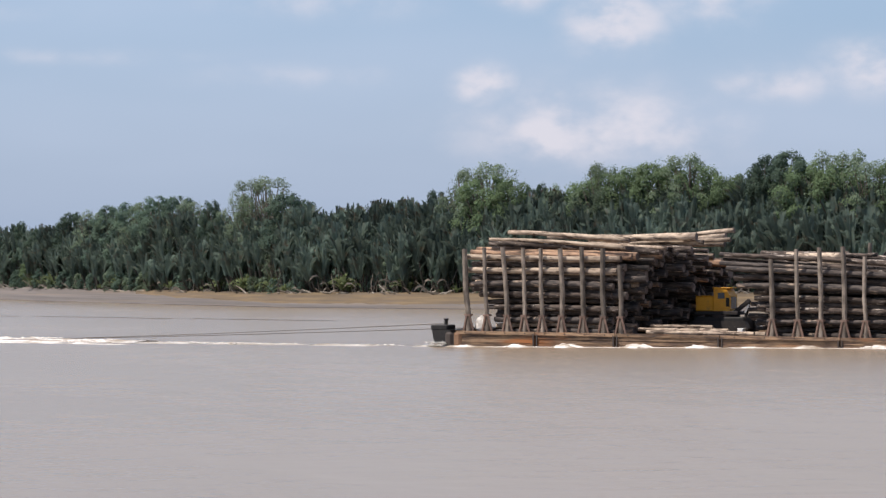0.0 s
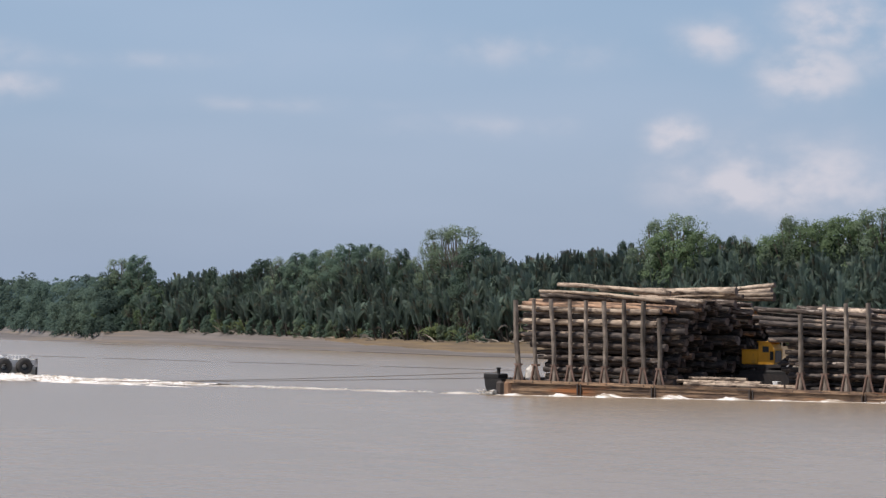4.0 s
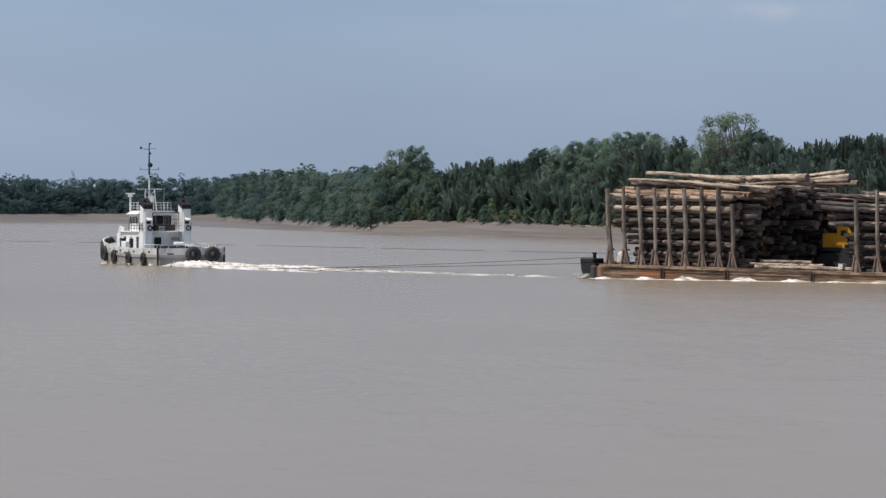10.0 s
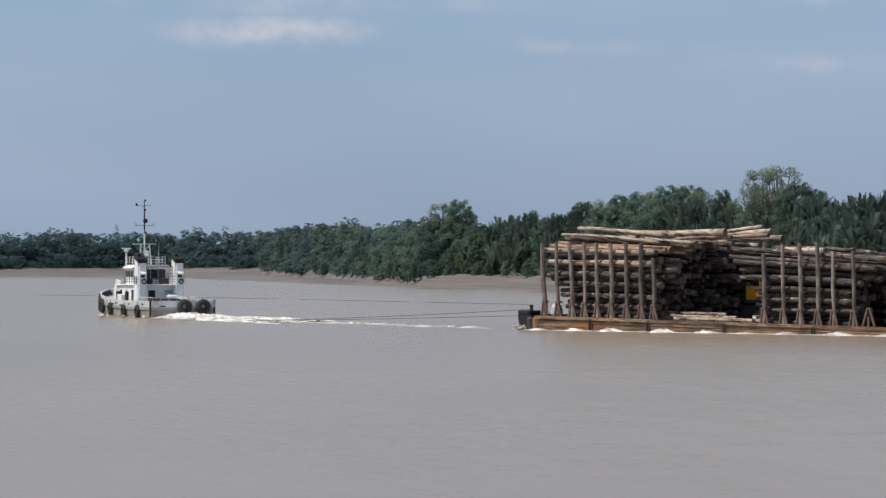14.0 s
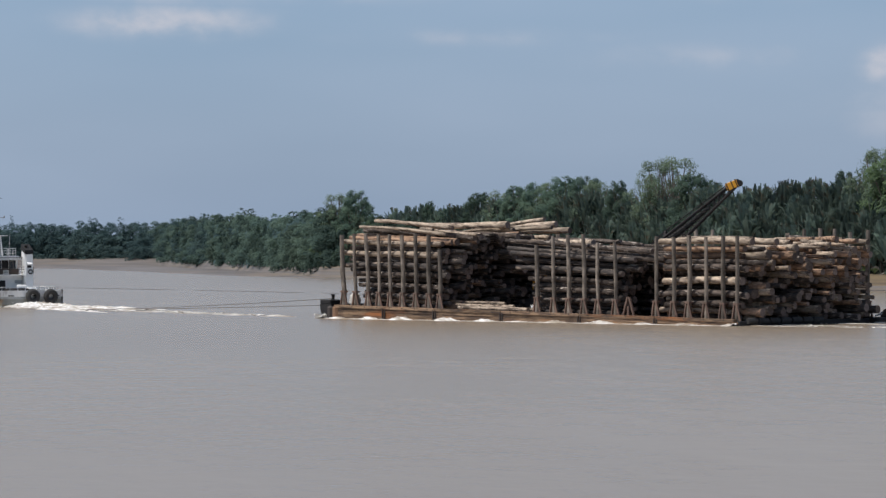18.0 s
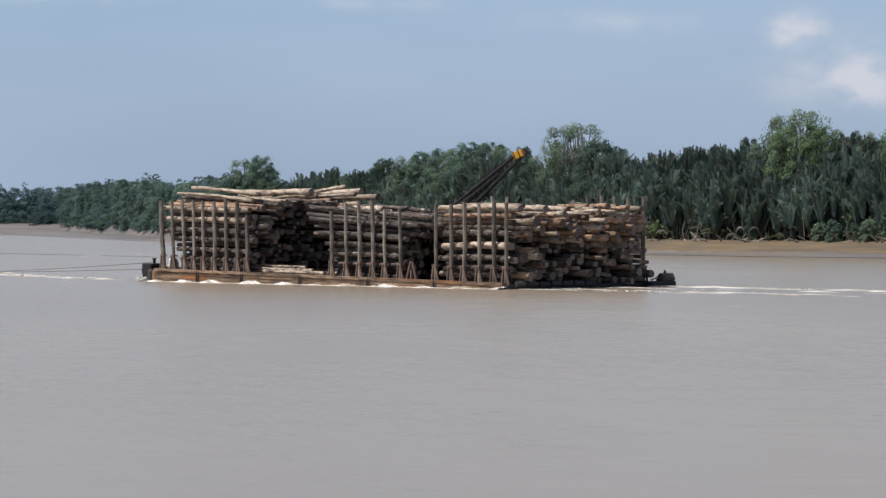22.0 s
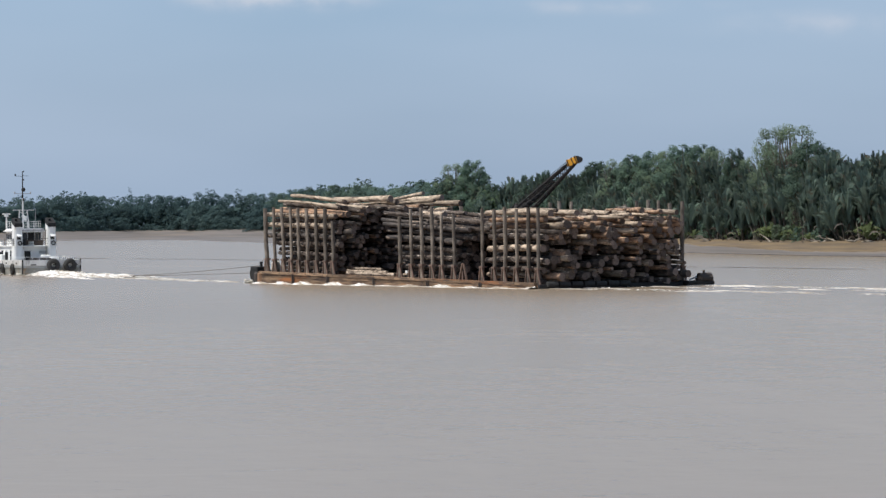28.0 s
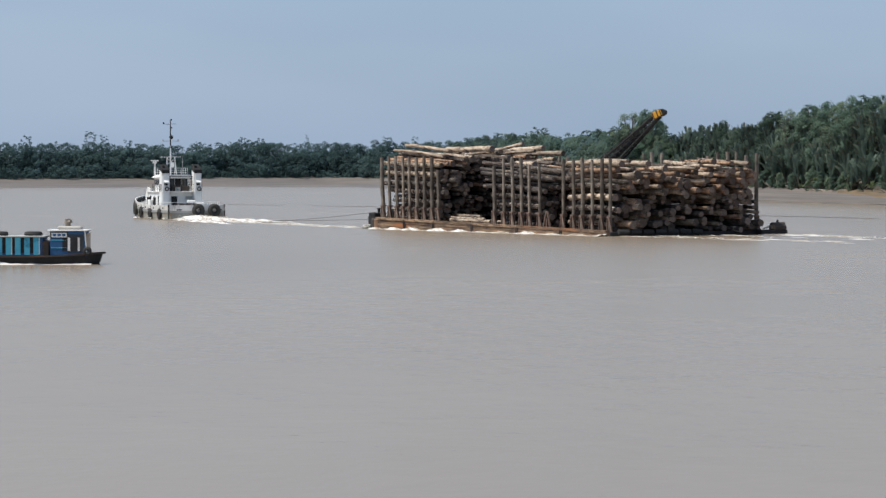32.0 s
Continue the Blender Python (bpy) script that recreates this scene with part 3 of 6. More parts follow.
TALL_FAR = ((-2.55, 22.8, 3.5), (-6.65, 26.6, 1.4), (-5.25, 25.2, 3.0), (-7.75, 25.0, 3.2), (-7.45, 24.6, 2.4), (-10.42, 27.6, 3.4), (-10.2, 25.5, 2.6), (-11.5, 25.0, 3.0), (-8.55, 22.6, 2.4), (-9.75, 23.2, 2.6), (-4.75, 24.8, 2.2), (-3.3, 23.2, 2.4), (-12.4, 24.6, 3.2))


def build_woods():
    rnd = random.Random(11)
    dome = [broadleaf(21 + i, 18, 6.6, 24000, LEAF, gaps=0.16, low=0.30, size=0.165) for i in range(3)]
    light = [broadleaf(31 + i, 18, 7.0, 20000, LEAF_LIGHT, gaps=0.3, low=0.42, size=0.165) for i in range(2)]
    airy = [broadleaf(41 + i, 20, 6.4, 12000, LEAF_GREY, gaps=0.5, low=0.42, size=0.155, upper=5) for i in range(2)]
    shrub = [broadleaf(51 + i, 7, 3.4, 3600, m, low=0.08, size=0.19, upper=0) for i, m in enumerate((LEAF, LEAF, LEAF_GREY))]
    palms = [palm(61 + i, 9, 2.0, 5.4, st + 2.4) for i, st in enumerate((0.5, 1.8, 3.2, 4.6, 6.0, 7.4, 8.6, 9.4))]
    for ob in shrub:
        ob.name = "shrub"
    protos = dome + light + airy + shrub + palms
    for i, ob in enumerate(protos):  # each stands at the back of the wood
        p = polar(16.5 + 0.9 * i, shore(16.5 + 0.9 * i) + 60, 1.9)
        ob.matrix_basis = pose(p.x, p.y, p.z)
        tagged(ob, "dark green %s in the wood on the bank" % ob.name.split(".")[0], "shrub" if ob in shrub else "", "trees of the river bank")
    # tall trees over the canopy: kind, azimuth, top above the ground, width factor
    west = ((dome, 1.55, 17.4, 0.8), (airy, 1.9, 17.6, 0.9), (dome, 2.15, 18.2, 0.8), (dome, 2.5, 18.6, 0.9), (airy, 2.75, 18.4, 0.8), (dome, 3.0, 19.4, 0.9), (dome, 3.35, 19.2, 0.8), (airy, 3.55, 18.2, 0.7),
            (airy, 4.62, 22.2, 0.8), (airy, 4.95, 22.6, 0.9), (dome, 5.3, 18.8, 0.85), (airy, 4.45, 19.6, 0.7), (dome, 3.95, 18.4, 0.5), (dome, 5.55, 17.6, 0.6))
    east = ((dome, 7.85, 18.8, 0.6), (airy, 8.45, 22.6, 0.9), (airy, 8.85, 23.6, 0.9), (light, 8.75, 21.0, 0.9), (light, 9.2, 20.4, 0.7), (dome, 9.7, 19.4, 0.4), (airy, 9.92, 19.4, 0.45),
            (light, 10.35, 19.4, 0.8), (airy, 10.75, 22.6, 0.8), (light, 11.0, 21.8, 1.0), (light, 11.55, 22.2, 1.0), (light, 11.9, 22.6, 0.9), (airy, 12.25, 23.6, 0.9), (light, 12.5, 21.6, 0.8),
            (light, 13.0, 19.4, 0.7), (light, 13.3, 20.6, 0.7), (dome, 13.6, 22.8, 0.8), (dome, 14.0, 23.4, 0.95), (light, 14.3, 21.6, 0.8), (airy, 14.75, 23.4, 0.9), (airy, 15.05, 23.6, 0.9), (light, 14.9, 21.2, 1.0), (airy, 15.4, 21.5, 0.7),
            (light, 15.9, 21.5, 0.9), (dome, 16.4, 22.5, 1.0))
    bend = ((airy, -0.98, 20.0, 0.8), (dome, -0.68, 20.6, 0.85), (dome, -0.3, 14.0, 0.7), (dome, 0.1, 14.0, 0.8), (dome, 0.62, 16.6, 0.4), (dome, 0.95, 14.5, 0.7), (dome, 1.3, 15.2, 0.7))
    for kind, az, top, wide in west + east + bend:
        pr = rnd.choice(kind)
        base = 20.0 if kind is airy else 18.0
        p = polar(az, shore(az) + rnd.uniform(48, 58), foot(az))
        word = {0: "dense dark green", 1: "light green", 2: "tall sparse grey-green"}[0 if kind is dome else 1 if kind is light else 2]
        ob = copy_thing(pr, pose(p.x, p.y, p.z, 0, 0, rnd.uniform(0, 360)) @ Matrix.Diagonal((1.2 * wide, 1.2 * wide, (top + (2.8 if az < 1.5 else 3.3 if az < 3.6 else 2.5 if az < 5.6 else 2.0) - foot(az)) / base, 1)))
        tagged(ob, word + " tree rising over the wood on the bank", "", "trees of the river bank")
    # front of the wood: broadleaf trees where the bank recedes, palms along the near reach
    az = -1.3
    while az < 16.8:
        share = min(1.0, 0.3 + max(0.0, (az + 0.4) / 2.6))  # share of palms
        for k in range(5):
            a = az + rnd.uniform(-0.12, 0.12)
            u = (k + rnd.random()) / 5  # how far back
            if rnd.random() < share * 0.92:
                i = min(7, int(u * 8))
                top = (8.3, 9.6, 11, 12.4, 13.8, 15.2, 16.4, 17.2)[i]
                want = 8.8 + 8.0 * u + (rnd.uniform(-1.9, 1.7) if u > 0.7 else rnd.uniform(-1.4, 1.2)) + min(1.0, max(0.0, a - 7.0)) + 0.12 * max(0, a - 8)
                place(palms[i], a, 35 + 20 * u, want / top, rnd.uniform(0, 360),
                      "tall palm with stiff upright dark fronds on the bank", "palms of the river bank", lean=rnd.uniform(-8, 8))
            elif k in (0, 2, 4):
                s = (0.36 + 0.34 * u) * rnd.uniform(0.8, 1.15)
                place(rnd.choice(dome + airy + light[:1]), a, 36 + 20 * u, s, rnd.uniform(0, 360),
                      "bushy dark green tree at the river's edge", "trees of the river bank", lean=rnd.uniform(-5, 5))
        for _ in range(2 if az < 3 else rnd.choice((0, 0, 1))):
            place(rnd.choice(shrub), az + rnd.uniform(-0.1, 0.1), rnd.uniform(32, 36), rnd.uniform(0.25, 0.7), rnd.uniform(0, 360),
                  "low green shrub at the edge of the mud", "shrubs on the mud bank", z=foot(az) - 0.35)
        az += 0.2
    # undergrowth that closes the wood behind its front
    g = np.random.default_rng(16)
    lobes = []
    for _ in range(3300):
        a = rnd.uniform(-1.6, 17.0)
        hi = 13.2 if a > 3 else 11.8
        p = polar(a, shore(a) + rnd.uniform(46, 66), 0)
        rx = rnd.uniform(0.9, 2.0)
        lobes.append((p.x, p.y, rnd.uniform(2.5, hi) if rnd.random() < 0.72 else rnd.uniform(2.5, 6.0), rx, rx))
    for _ in range(900):
        a = rnd.uniform(-1.2, 17.0)
        p = polar(a, shore(a) + rnd.uniform(37, 46), 0)
        rx = rnd.uniform(0.7, 1.4)
        lobes.append((p.x, p.y, rnd.uniform(2.8, 5.6), rx, rx))
    tagged(new("undergrowth", crown_mesh("undergrowth", lobes, 330000, 0.27, LEAF, g)), "dense dark undergrowth in the wood on the bank", "undergrowth", kind="stuff")
    # the far reach and the bend: round crowns tree beside tree, closed to the ground, in a few tones
    g = np.random.default_rng(17)

    def forest(name, label, mat, trees, leaves, size, tones):
        for tone in range(tones):
            lobes = []
            for x, y, z0, top, wide in trees[tone::tones]:
                for i in range(26):
                    k, turn = (i + 0.5) / 26, 2.4 * i + rnd.uniform(-0.5, 0.5)
                    out = wide * math.sqrt(rnd.random()) * (1.0 if k < 0.8 else 0.8)
                    rx = wide * rnd.uniform(0.2, 0.4)
                    lobes.append((x + out * math.cos(turn), y + out * math.sin(turn), z0 + (top - z0) * k ** 0.6 - rx * 0.7, rx, rx * 0.75))
            tagged(new(name, crown_mesh(name, lobes, leaves // tones, size, mat, g, tufted=0.3)), label, "forest", kind="stuff")

    def rows(lo, hi, step, depths, size):
        trees = []
        for depth, share in depths:
            a = lo
            while a < hi:
                p = polar(a, shore(a) + depth * (1.0 if a < -1.3 else 0.75) + rnd.uniform(-5, 5), 2.2)
                top = float(np.interp(a, *zip(*CREST))) * share * rnd.choice((0.84, 0.92, 0.97, 1.0, 1.02))
                if share > 0.8 or rnd.random() < 0.55:
                    trees.append((p.x, p.y, p.z + rnd.uniform(-0.6, 0.9), top, rnd.uniform(0.6, 1.6) * size))
                a += step * rnd.uniform(0.6, 1.4)
        for a in np.arange(lo, hi, step / 3):  # shrubs that close the foot
            p = polar(a, shore(a) + (53 if a < -1.3 else 36) + rnd.uniform(-2, 3), 2.0)
            trees.append((p.x, p.y, p.z, rnd.uniform(4.5, 8.0), rnd.uniform(1.2, 2.4)))
        rnd.shuffle(trees)
        for a, top, wide in TALL_FAR:  # single crowns over the rest
            if lo <= a < hi:
                p = polar(a, shore(a) + 72, 9.0)
                trees.append((p.x, p.y, p.z, top, wide))
        return trees

    # the haze before these woods is carried by their leaf colours
    forest("far_wood", "distant dark forest along the far shore, blue haze put in its leaf colour", LEAF_HAZY_FAR,
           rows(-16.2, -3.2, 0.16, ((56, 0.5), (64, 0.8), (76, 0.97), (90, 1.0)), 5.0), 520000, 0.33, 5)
    forest("midway_wood", "forest where the bank bends away, some haze put in its leaf colour", LEAF_HAZY_MIDWAY,
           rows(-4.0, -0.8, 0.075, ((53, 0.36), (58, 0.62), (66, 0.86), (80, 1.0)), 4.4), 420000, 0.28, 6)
    lobes = []
    for _ in range(1500):
        a = rnd.uniform(-16.5, -1.0)
        p = polar(a, shore(a) + rnd.uniform(70, 120) * (1.0 if a < -3 else 0.8), 0)
        lobes.append((p.x, p.y, rnd.uniform(2.0, 15.5), 3.0, 2.4))
    tagged(new("far_undergrowth", crown_mesh("far_undergrowth", lobes, 60000, 1.0, LEAF_HAZY_FAR, g)), "dense undergrowth inside the far forest", "undergrowth", kind="stuff")
    # driftwood: pale dead fronds and bare branches along the foot of the wood
    for i in range(190):
        a = rnd.uniform(0.2, 16.5)
        p = polar(a, shore(a) + rnd.uniform(30.5, 35), foot(a) - 0.35)
        bm = bmesh.new()
        n = rnd.uniform(1.0, 3.6)
        up, turn = rnd.uniform(0.02, 0.7), rnd.uniform(-1.0, 1.0)
        d = Vector((math.cos(up) * math.cos(turn) * rnd.choice((-1, 1)), math.cos(up) * math.sin(turn), math.sin(up)))
        tube(bm, [(0, 0, -0.2), d * n * 0.5 + Vector((0, 0, 0.12)), d * n], [0.22, 0.17, 0.06], 6, True, 0.25, rnd)
        ob = new("dead_branch", mesh_of(bm, "dead_branch", DEAD))
        ob.matrix_basis = pose(p.x, p.y, p.z)
        tagged(ob, "pale dead branch lying on the mud", "branch", "dead branches on the bank")
    young = [young_palm(91 + i) for i in range(3)]
    for i in range(40):
        a = rnd.uniform(0.4, 16.4)
        p = polar(a, shore(a) + rnd.uniform(32.5, 35.5), foot(a) - 0.15)
        m = pose(p.x, p.y, p.z, 0, 0, rnd.uniform(0, 360)) @ Matrix.Scale(rnd.uniform(0.45, 1.0), 4)
        if i < 3:
            young[i].matrix_basis = m
            ob = young[i]
        else:
            ob = copy_thing(young[i % 3], m)
        tagged(ob, "young palm with arching yellow-green fronds on the bank", "palm tree", "young palms on the bank")
    # withered fronds hanging in front of the palms
    for i in range(150):
        a = rnd.uniform(0.4, 16.5)
        p = polar(a, shore(a) + rnd.uniform(32.5, 36), foot(a) + rnd.uniform(0.2, 3.6) * rnd.random())
        n, side = rnd.uniform(1.0, 2.6), rnd.choice((-1, 1))
        bm = bmesh.new()
        loft(bm, [[(side * n * k, -0.2 * k, h - w), (side * n * k, -0.2 * k + 0.05, h - w), (side * n * k, -0.2 * k + 0.05, h + w), (side * n * k, -0.2 * k, h + w)]
                  for k, h, w in ((0, 0, 0.04), (0.3, 0.35 * n, 0.13), (0.65, 0.38 * n, 0.17), (1.0, 0.1 * n, 0.05))])
        ob = new("withered_frond", mesh_of(bm, "withered_frond", DEAD))
        ob.matrix_basis = pose(p.x, p.y, p.z, 0, rnd.uniform(-25, 25), rnd.uniform(-40, 40))
        tagged(ob, "withered pale palm frond hanging at the edge of the wood", "palm frond", "withered fronds in the wood")
    # bare pale stems standing in the front of the palms
    for i in range(44):
        a = rnd.uniform(3.5, 16.5)
        p = polar(a, shore(a) + rnd.uniform(33.5, 36), foot(a) - 0.1)
        bm = bmesh.new()
        n = rnd.uniform(2, 6.5)
        tube(bm, [(0, 0, -0.2), (rnd.uniform(-0.4, 0.4), 0, n * 0.5), (rnd.uniform(-1.0, 1.0), rnd.uniform(-0.5, 0.5), n)], [0.10, 0.08, 0.04], 6, True, 0.15, rnd)
        ob = new("bare_stem", mesh_of(bm, "bare_stem", DEAD))
        ob.matrix_basis = pose(p.x, p.y, p.z)
        tagged(ob, "bare pale dead stem standing among the palms", "dead stem", "dead stems in the wood")


build_woods()

# ---- paths of the vessels ----


def barge_at(t):
    s = (t - 16) / 16
    return 35.587 - 45.614 * s + 2.189 * s * s, 278.486 + 43.992 * s + 8.374 * s * s, 43.154 - 11.828 * s


def tug_at(t):
    s = (t - 16) / 16
    return -40.776 - 28.894 * s + 1.616 * s * s, 393.521 + 60.985 * s - 2.989 * s * s, 25.15 - 0.8 * s


def bow_at(t):
    x, y, h = barge_at(t)
    return x - 56.2 * math.sin(radians(h)), y + 56.2 * math.cos(radians(h))


def tow_at(t):
    """From the stern of the tug towards the barge's bow: place and heading of the line."""
    x, y, _ = tug_at(t)
    bx, by = bow_at(t)
    return x, y, math.degrees(math.atan2(-(x - bx), y - by)), math.hypot(x - bx, y - by)


ON_BARGE, ON_TUG, ON_LINE, ON_BOW = [], [], [], []

# ---- the barge; x to starboard, y to the bow, its port quarter at the origin ----
WIDTH = 17.9


def deck_z(y):
    return 0.30 + 0.0145 * y


def build_barge():
    barge = thing("barge", "rust-brown flat log barge riding low in the water", "barge")
    ON_BARGE.append(barge)
    bm = bmesh.new()
    secs = []
    for y, low in ((0.0, -0.2), (1.5, -1.5), (48.0, -1.5), (54.2, 0.1)):
        z = deck_z(y)
        secs.append([(0, y, low), (WIDTH, y, low), (WIDTH, y, z), (0, y, z)])
    loft(bm, secs)
    part("hull", bm, RUST, barge)
    bm = bmesh.new()
    loft(bm, [[(0.15, y, deck_z(y) + 0.004), (WIDTH - 0.15, y, deck_z(y) + 0.004), (WIDTH - 0.15, y, deck_z(y) + 0.03), (0.15, y, deck_z(y) + 0.03)] for y in (0.1, 54.0)])
    part("deck", bm, DECK, barge)
    rnd = random.Random(3)
    # timber fenders along both sides, three planks high, in lengths
    cuts = (0.2, 9.7, 19.3, 29.6, 38.9, 46.2, 53.6)
    for side in (-1, 1):
        x = -0.13 if side < 0 else WIDTH + 0.13
        for a, b in zip(cuts, cuts[1:]):
            for k in range(3):
                za, zb = (deck_z(v) - 0.16 - 0.36 * k for v in (a, b))
                if max(za, zb) < -0.1:
                    continue
                bm = bmesh.new()
                j = rnd.uniform(-0.02, 0.02)
                secs = []
                for q in range(13):  # worn, uneven edges
                    y, z = a + 0.06 + (b - a - 0.12) * q / 12, za + (zb - za) * q / 12
                    w, v = 0.10 + 0.05 * noise.noise((y * 0.9, k, side)), 0.158 + 0.022 * noise.noise((y * 1.3, k + 5, side))
                    secs.append([(x + j - w, y, z - v), (x + j + w, y, z - v), (x + j + w * 0.9, y, z + v), (x + j - w * 0.9, y, z + v)])
                loft(bm, secs)
                part("plank", bm, PLANK, barge)
            # capping plank above the deck's edge, with bolts
            bm = bmesh.new()
            loft(bm, [[(x - 0.2, y, z), (x + 0.2, y, z), (x + 0.19, y, z + 0.27), (x - 0.19, y, z + 0.27)] for y, z in ((a + 0.03, deck_z(a) + 0.0), (b - 0.03, deck_z(b) + 0.0))])
            cap = part("capping_plank", bm, PLANK, barge)
            for k in range(4):
                y = a + (b - a) * (k + 0.5) / 4
                bm = bmesh.new()
                tube(bm, [(x + side * 0.18, y, deck_z(y) + 0.14), (x + side * 0.24, y, deck_z(y) + 0.14)], 0.06, 6)
                part("bolt", bm, RUST_DARK, cap)
            bm = bmesh.new()
            for d in (-0.16, 0.16):
                beam(bm, (x * 1.0 + side * 0.16, b + d, deck_z(b) - 1.1), (x + side * 0.16, b + d, deck_z(b) + 0.1), 0.11)
            part("fender_chain", bm, RUST_DARK, barge)
    # bow: rake plate, towing bitts
    bm = bmesh.new()
    loft(bm, [[(x, 54.2, -0.5), (x, 54.95, -0.4), (x, 55.5, 0.0), (x, 55.85, 0.7), (x, 55.95, 1.4), (x, 54.2, 1.4)] for x in (-0.1, WIDTH + 0.1)])
    part("bow_rake", bm, BLACK, barge)
    for x in (0.9, WIDTH - 0.9):
        bm = bmesh.new()
        box(bm, (x, 55.4, 1.6), (1.6, 1.6, 0.46), bevel=0.08)
        part("bow_bitt", bm, BLACK, barge)
        bm = bmesh.new()
        tube(bm, [(x, 55.1, 1.8), (x, 55.1, 2.25)], 0.16, 10)
        tube(bm, [(x, 55.1, 2.25), (x, 55.1, 2.36)], 0.23, 10)
        part("bollard", bm, BLACK, barge)
        for dy in (54.0, 53.2):
            bm = bmesh.new()
            box(bm, (-0.2 if x < 5 else WIDTH + 0.2, dy + 0.25, 0.38), (0.5, 0.74, 1.7), bevel=0.2)
            part("bow_post", bm, RUST_DARK if dy > 53.5 else RUST, barge, "worn timber bow post")
    bm = bmesh.new()
    box(bm, (0.8, 52.6, 1.32), (0.5, 1.9, 0.42), bevel=0.05)
    part("deck_locker", bm, RUST_DARK, barge)
    # stern: low transom with tyres, a winch at the far corner
    bm = bmesh.new()
    box(bm, (WIDTH / 2, -0.15, 0.10), (WIDTH + 0.2, 0.3, 0.62), bevel=0.06)
    part("transom", bm, BLACK, barge)
    for i in range(7):
        bm = bmesh.new()
        tube(bm, [(0.8 + i * 1.45, -0.35, 0.42), (2.0 + i * 1.45, -0.35, 0.40)], 0.26, 10)
        part("stern_fender", bm, RUBBER, barge)
    bm = bmesh.new()
    box(bm, (18.9, -0.4, 0.28), (3.2, 2.0, 0.42), bevel=0.1)
    part("stern_sponson", bm, BLACK, barge, "black float at the far quarter")
    bm = bmesh.new()
    box(bm, (19.6, -0.8, 0.72), (1.5, 1.3, 0.5), bevel=0.12)
    tube(bm, [(18.8, -0.9, 0.9), (20.3, -0.9, 0.95)], 0.34, 12)
    tube(bm, [(19.7, -0.6, 0.8), (19.7, -0.6, 1.5)], 0.12, 8)
    part("stern_winch", bm, RUST_DARK, barge)
    bm = bmesh.new()
    beam(bm, (18.2, -0.2, 0.6), (20.1, -0.9, 1.2), 0.14)
    part("winch_brace", bm, GREY_PAINT, barge)
    # stakes with their A-shaped feet
    rows = [(53.0 - 1.81 * i, (8.25, 8.35, 8.35, 8.3, 8.25, 8.2, 8.3, 8.15, 6.75)[i]) for i in range(9)]
    rows += [(25.2 - 1.96 * i, (7.15, 7.95, 8.05, 8.1, 7.3, 7.35)[i]) for i in range(6)]
    rows += [(9.84 - 1.94 * i, (7.85, 7.75, 7.95, 7.75, 7.85, 7.85)[i]) for i in range(6)]
    for side in (0, 1):
        for i, (y, top) in enumerate(rows):
            x = 0.28 if side == 0 else WIDTH - 0.28
            out = -1 if side == 0 else 1
            dy = (0.35 if i < 3 else 0.12) * rnd.uniform(0.3, 1.3) - (0.15 if i > 14 else 0)
            z0 = deck_z(y)
            if side:
                top += rnd.uniform(0.0, 0.6) + (0.25 if i > 8 else 0)
            bm = bmesh.new()
            r = rnd.uniform(0.17, 0.235)
            y += rnd.uniform(-0.2, 0.2)
            mid = Vector((x + out * 0.02, y - dy * 0.4 + rnd.uniform(-0.12, 0.12), z0 + 0.5 * (top - z0)))
            tube(bm, [(x, y - dy, z0), (x, y - dy * 0.8, z0 + 1.6), mid, (x + out * 0.06, y, top)], [r * 1.1, r, r, r * 0.92], 9, True, 0.06, rnd)
            st = part("stake", bm, STAKE, barge, smooth=False)
            for k in (-1, 1):
                bm = bmesh.new()
                beam(bm, (x + out * 0.1, y - dy + k * 0.5, z0), (x + out * 0.2, y - dy + k * 0.12, z0 + 1.55), 0.16)
                part("brace", bm, BRACE, st, "rusted steel brace")
            bm = bmesh.new()
            box(bm, (x, y - dy * 0.8, z0 + 1.6), (0.56, 0.56, 0.16))
            part("collar", bm, BRACE, st)
    for y in (13.45,):
        bm = bmesh.new()
        for k in (-1, 1):
            beam(bm, (0.2, y + k * 0.75, deck_z(y)), (0.2, y + k * 0.1, deck_z(y) + 1.9), 0.17)
        beam(bm, (0.2, y, deck_z(y)), (0.2, y, deck_z(y) + 1.1), 0.2)
        part("empty_socket", bm, BRACE, barge, "rusted stake socket without its stake")
    # loose poles on the open deck between the piles
    for k, (x, y0, y1, z, r) in enumerate(((0.7, 27.0, 36.5, 0.42, 0.2), (1.3, 29.5, 37.5, 0.62, 0.17), (2.0, 26.5, 35.0, 0.35, 0.24), (1.6, 31.0, 36.5, 0.9, 0.15))):
        pole = thing("loose_pole", "thin pale log lying on the open deck", "log", "loose logs on the deck")
        ON_BARGE.append(pole)
        bm = bmesh.new()
        tube(bm, [(x, y0, deck_z(y0) + z), (x + 0.2, (y0 + y1) / 2, deck_z(y0) + z + 0.03), (x, y1, deck_z(y1) + z)], [r, r, r * 0.8], 9, True, 0.05, rnd)
        part("pole", bm, LOG_PALE, pole)


build_barge()


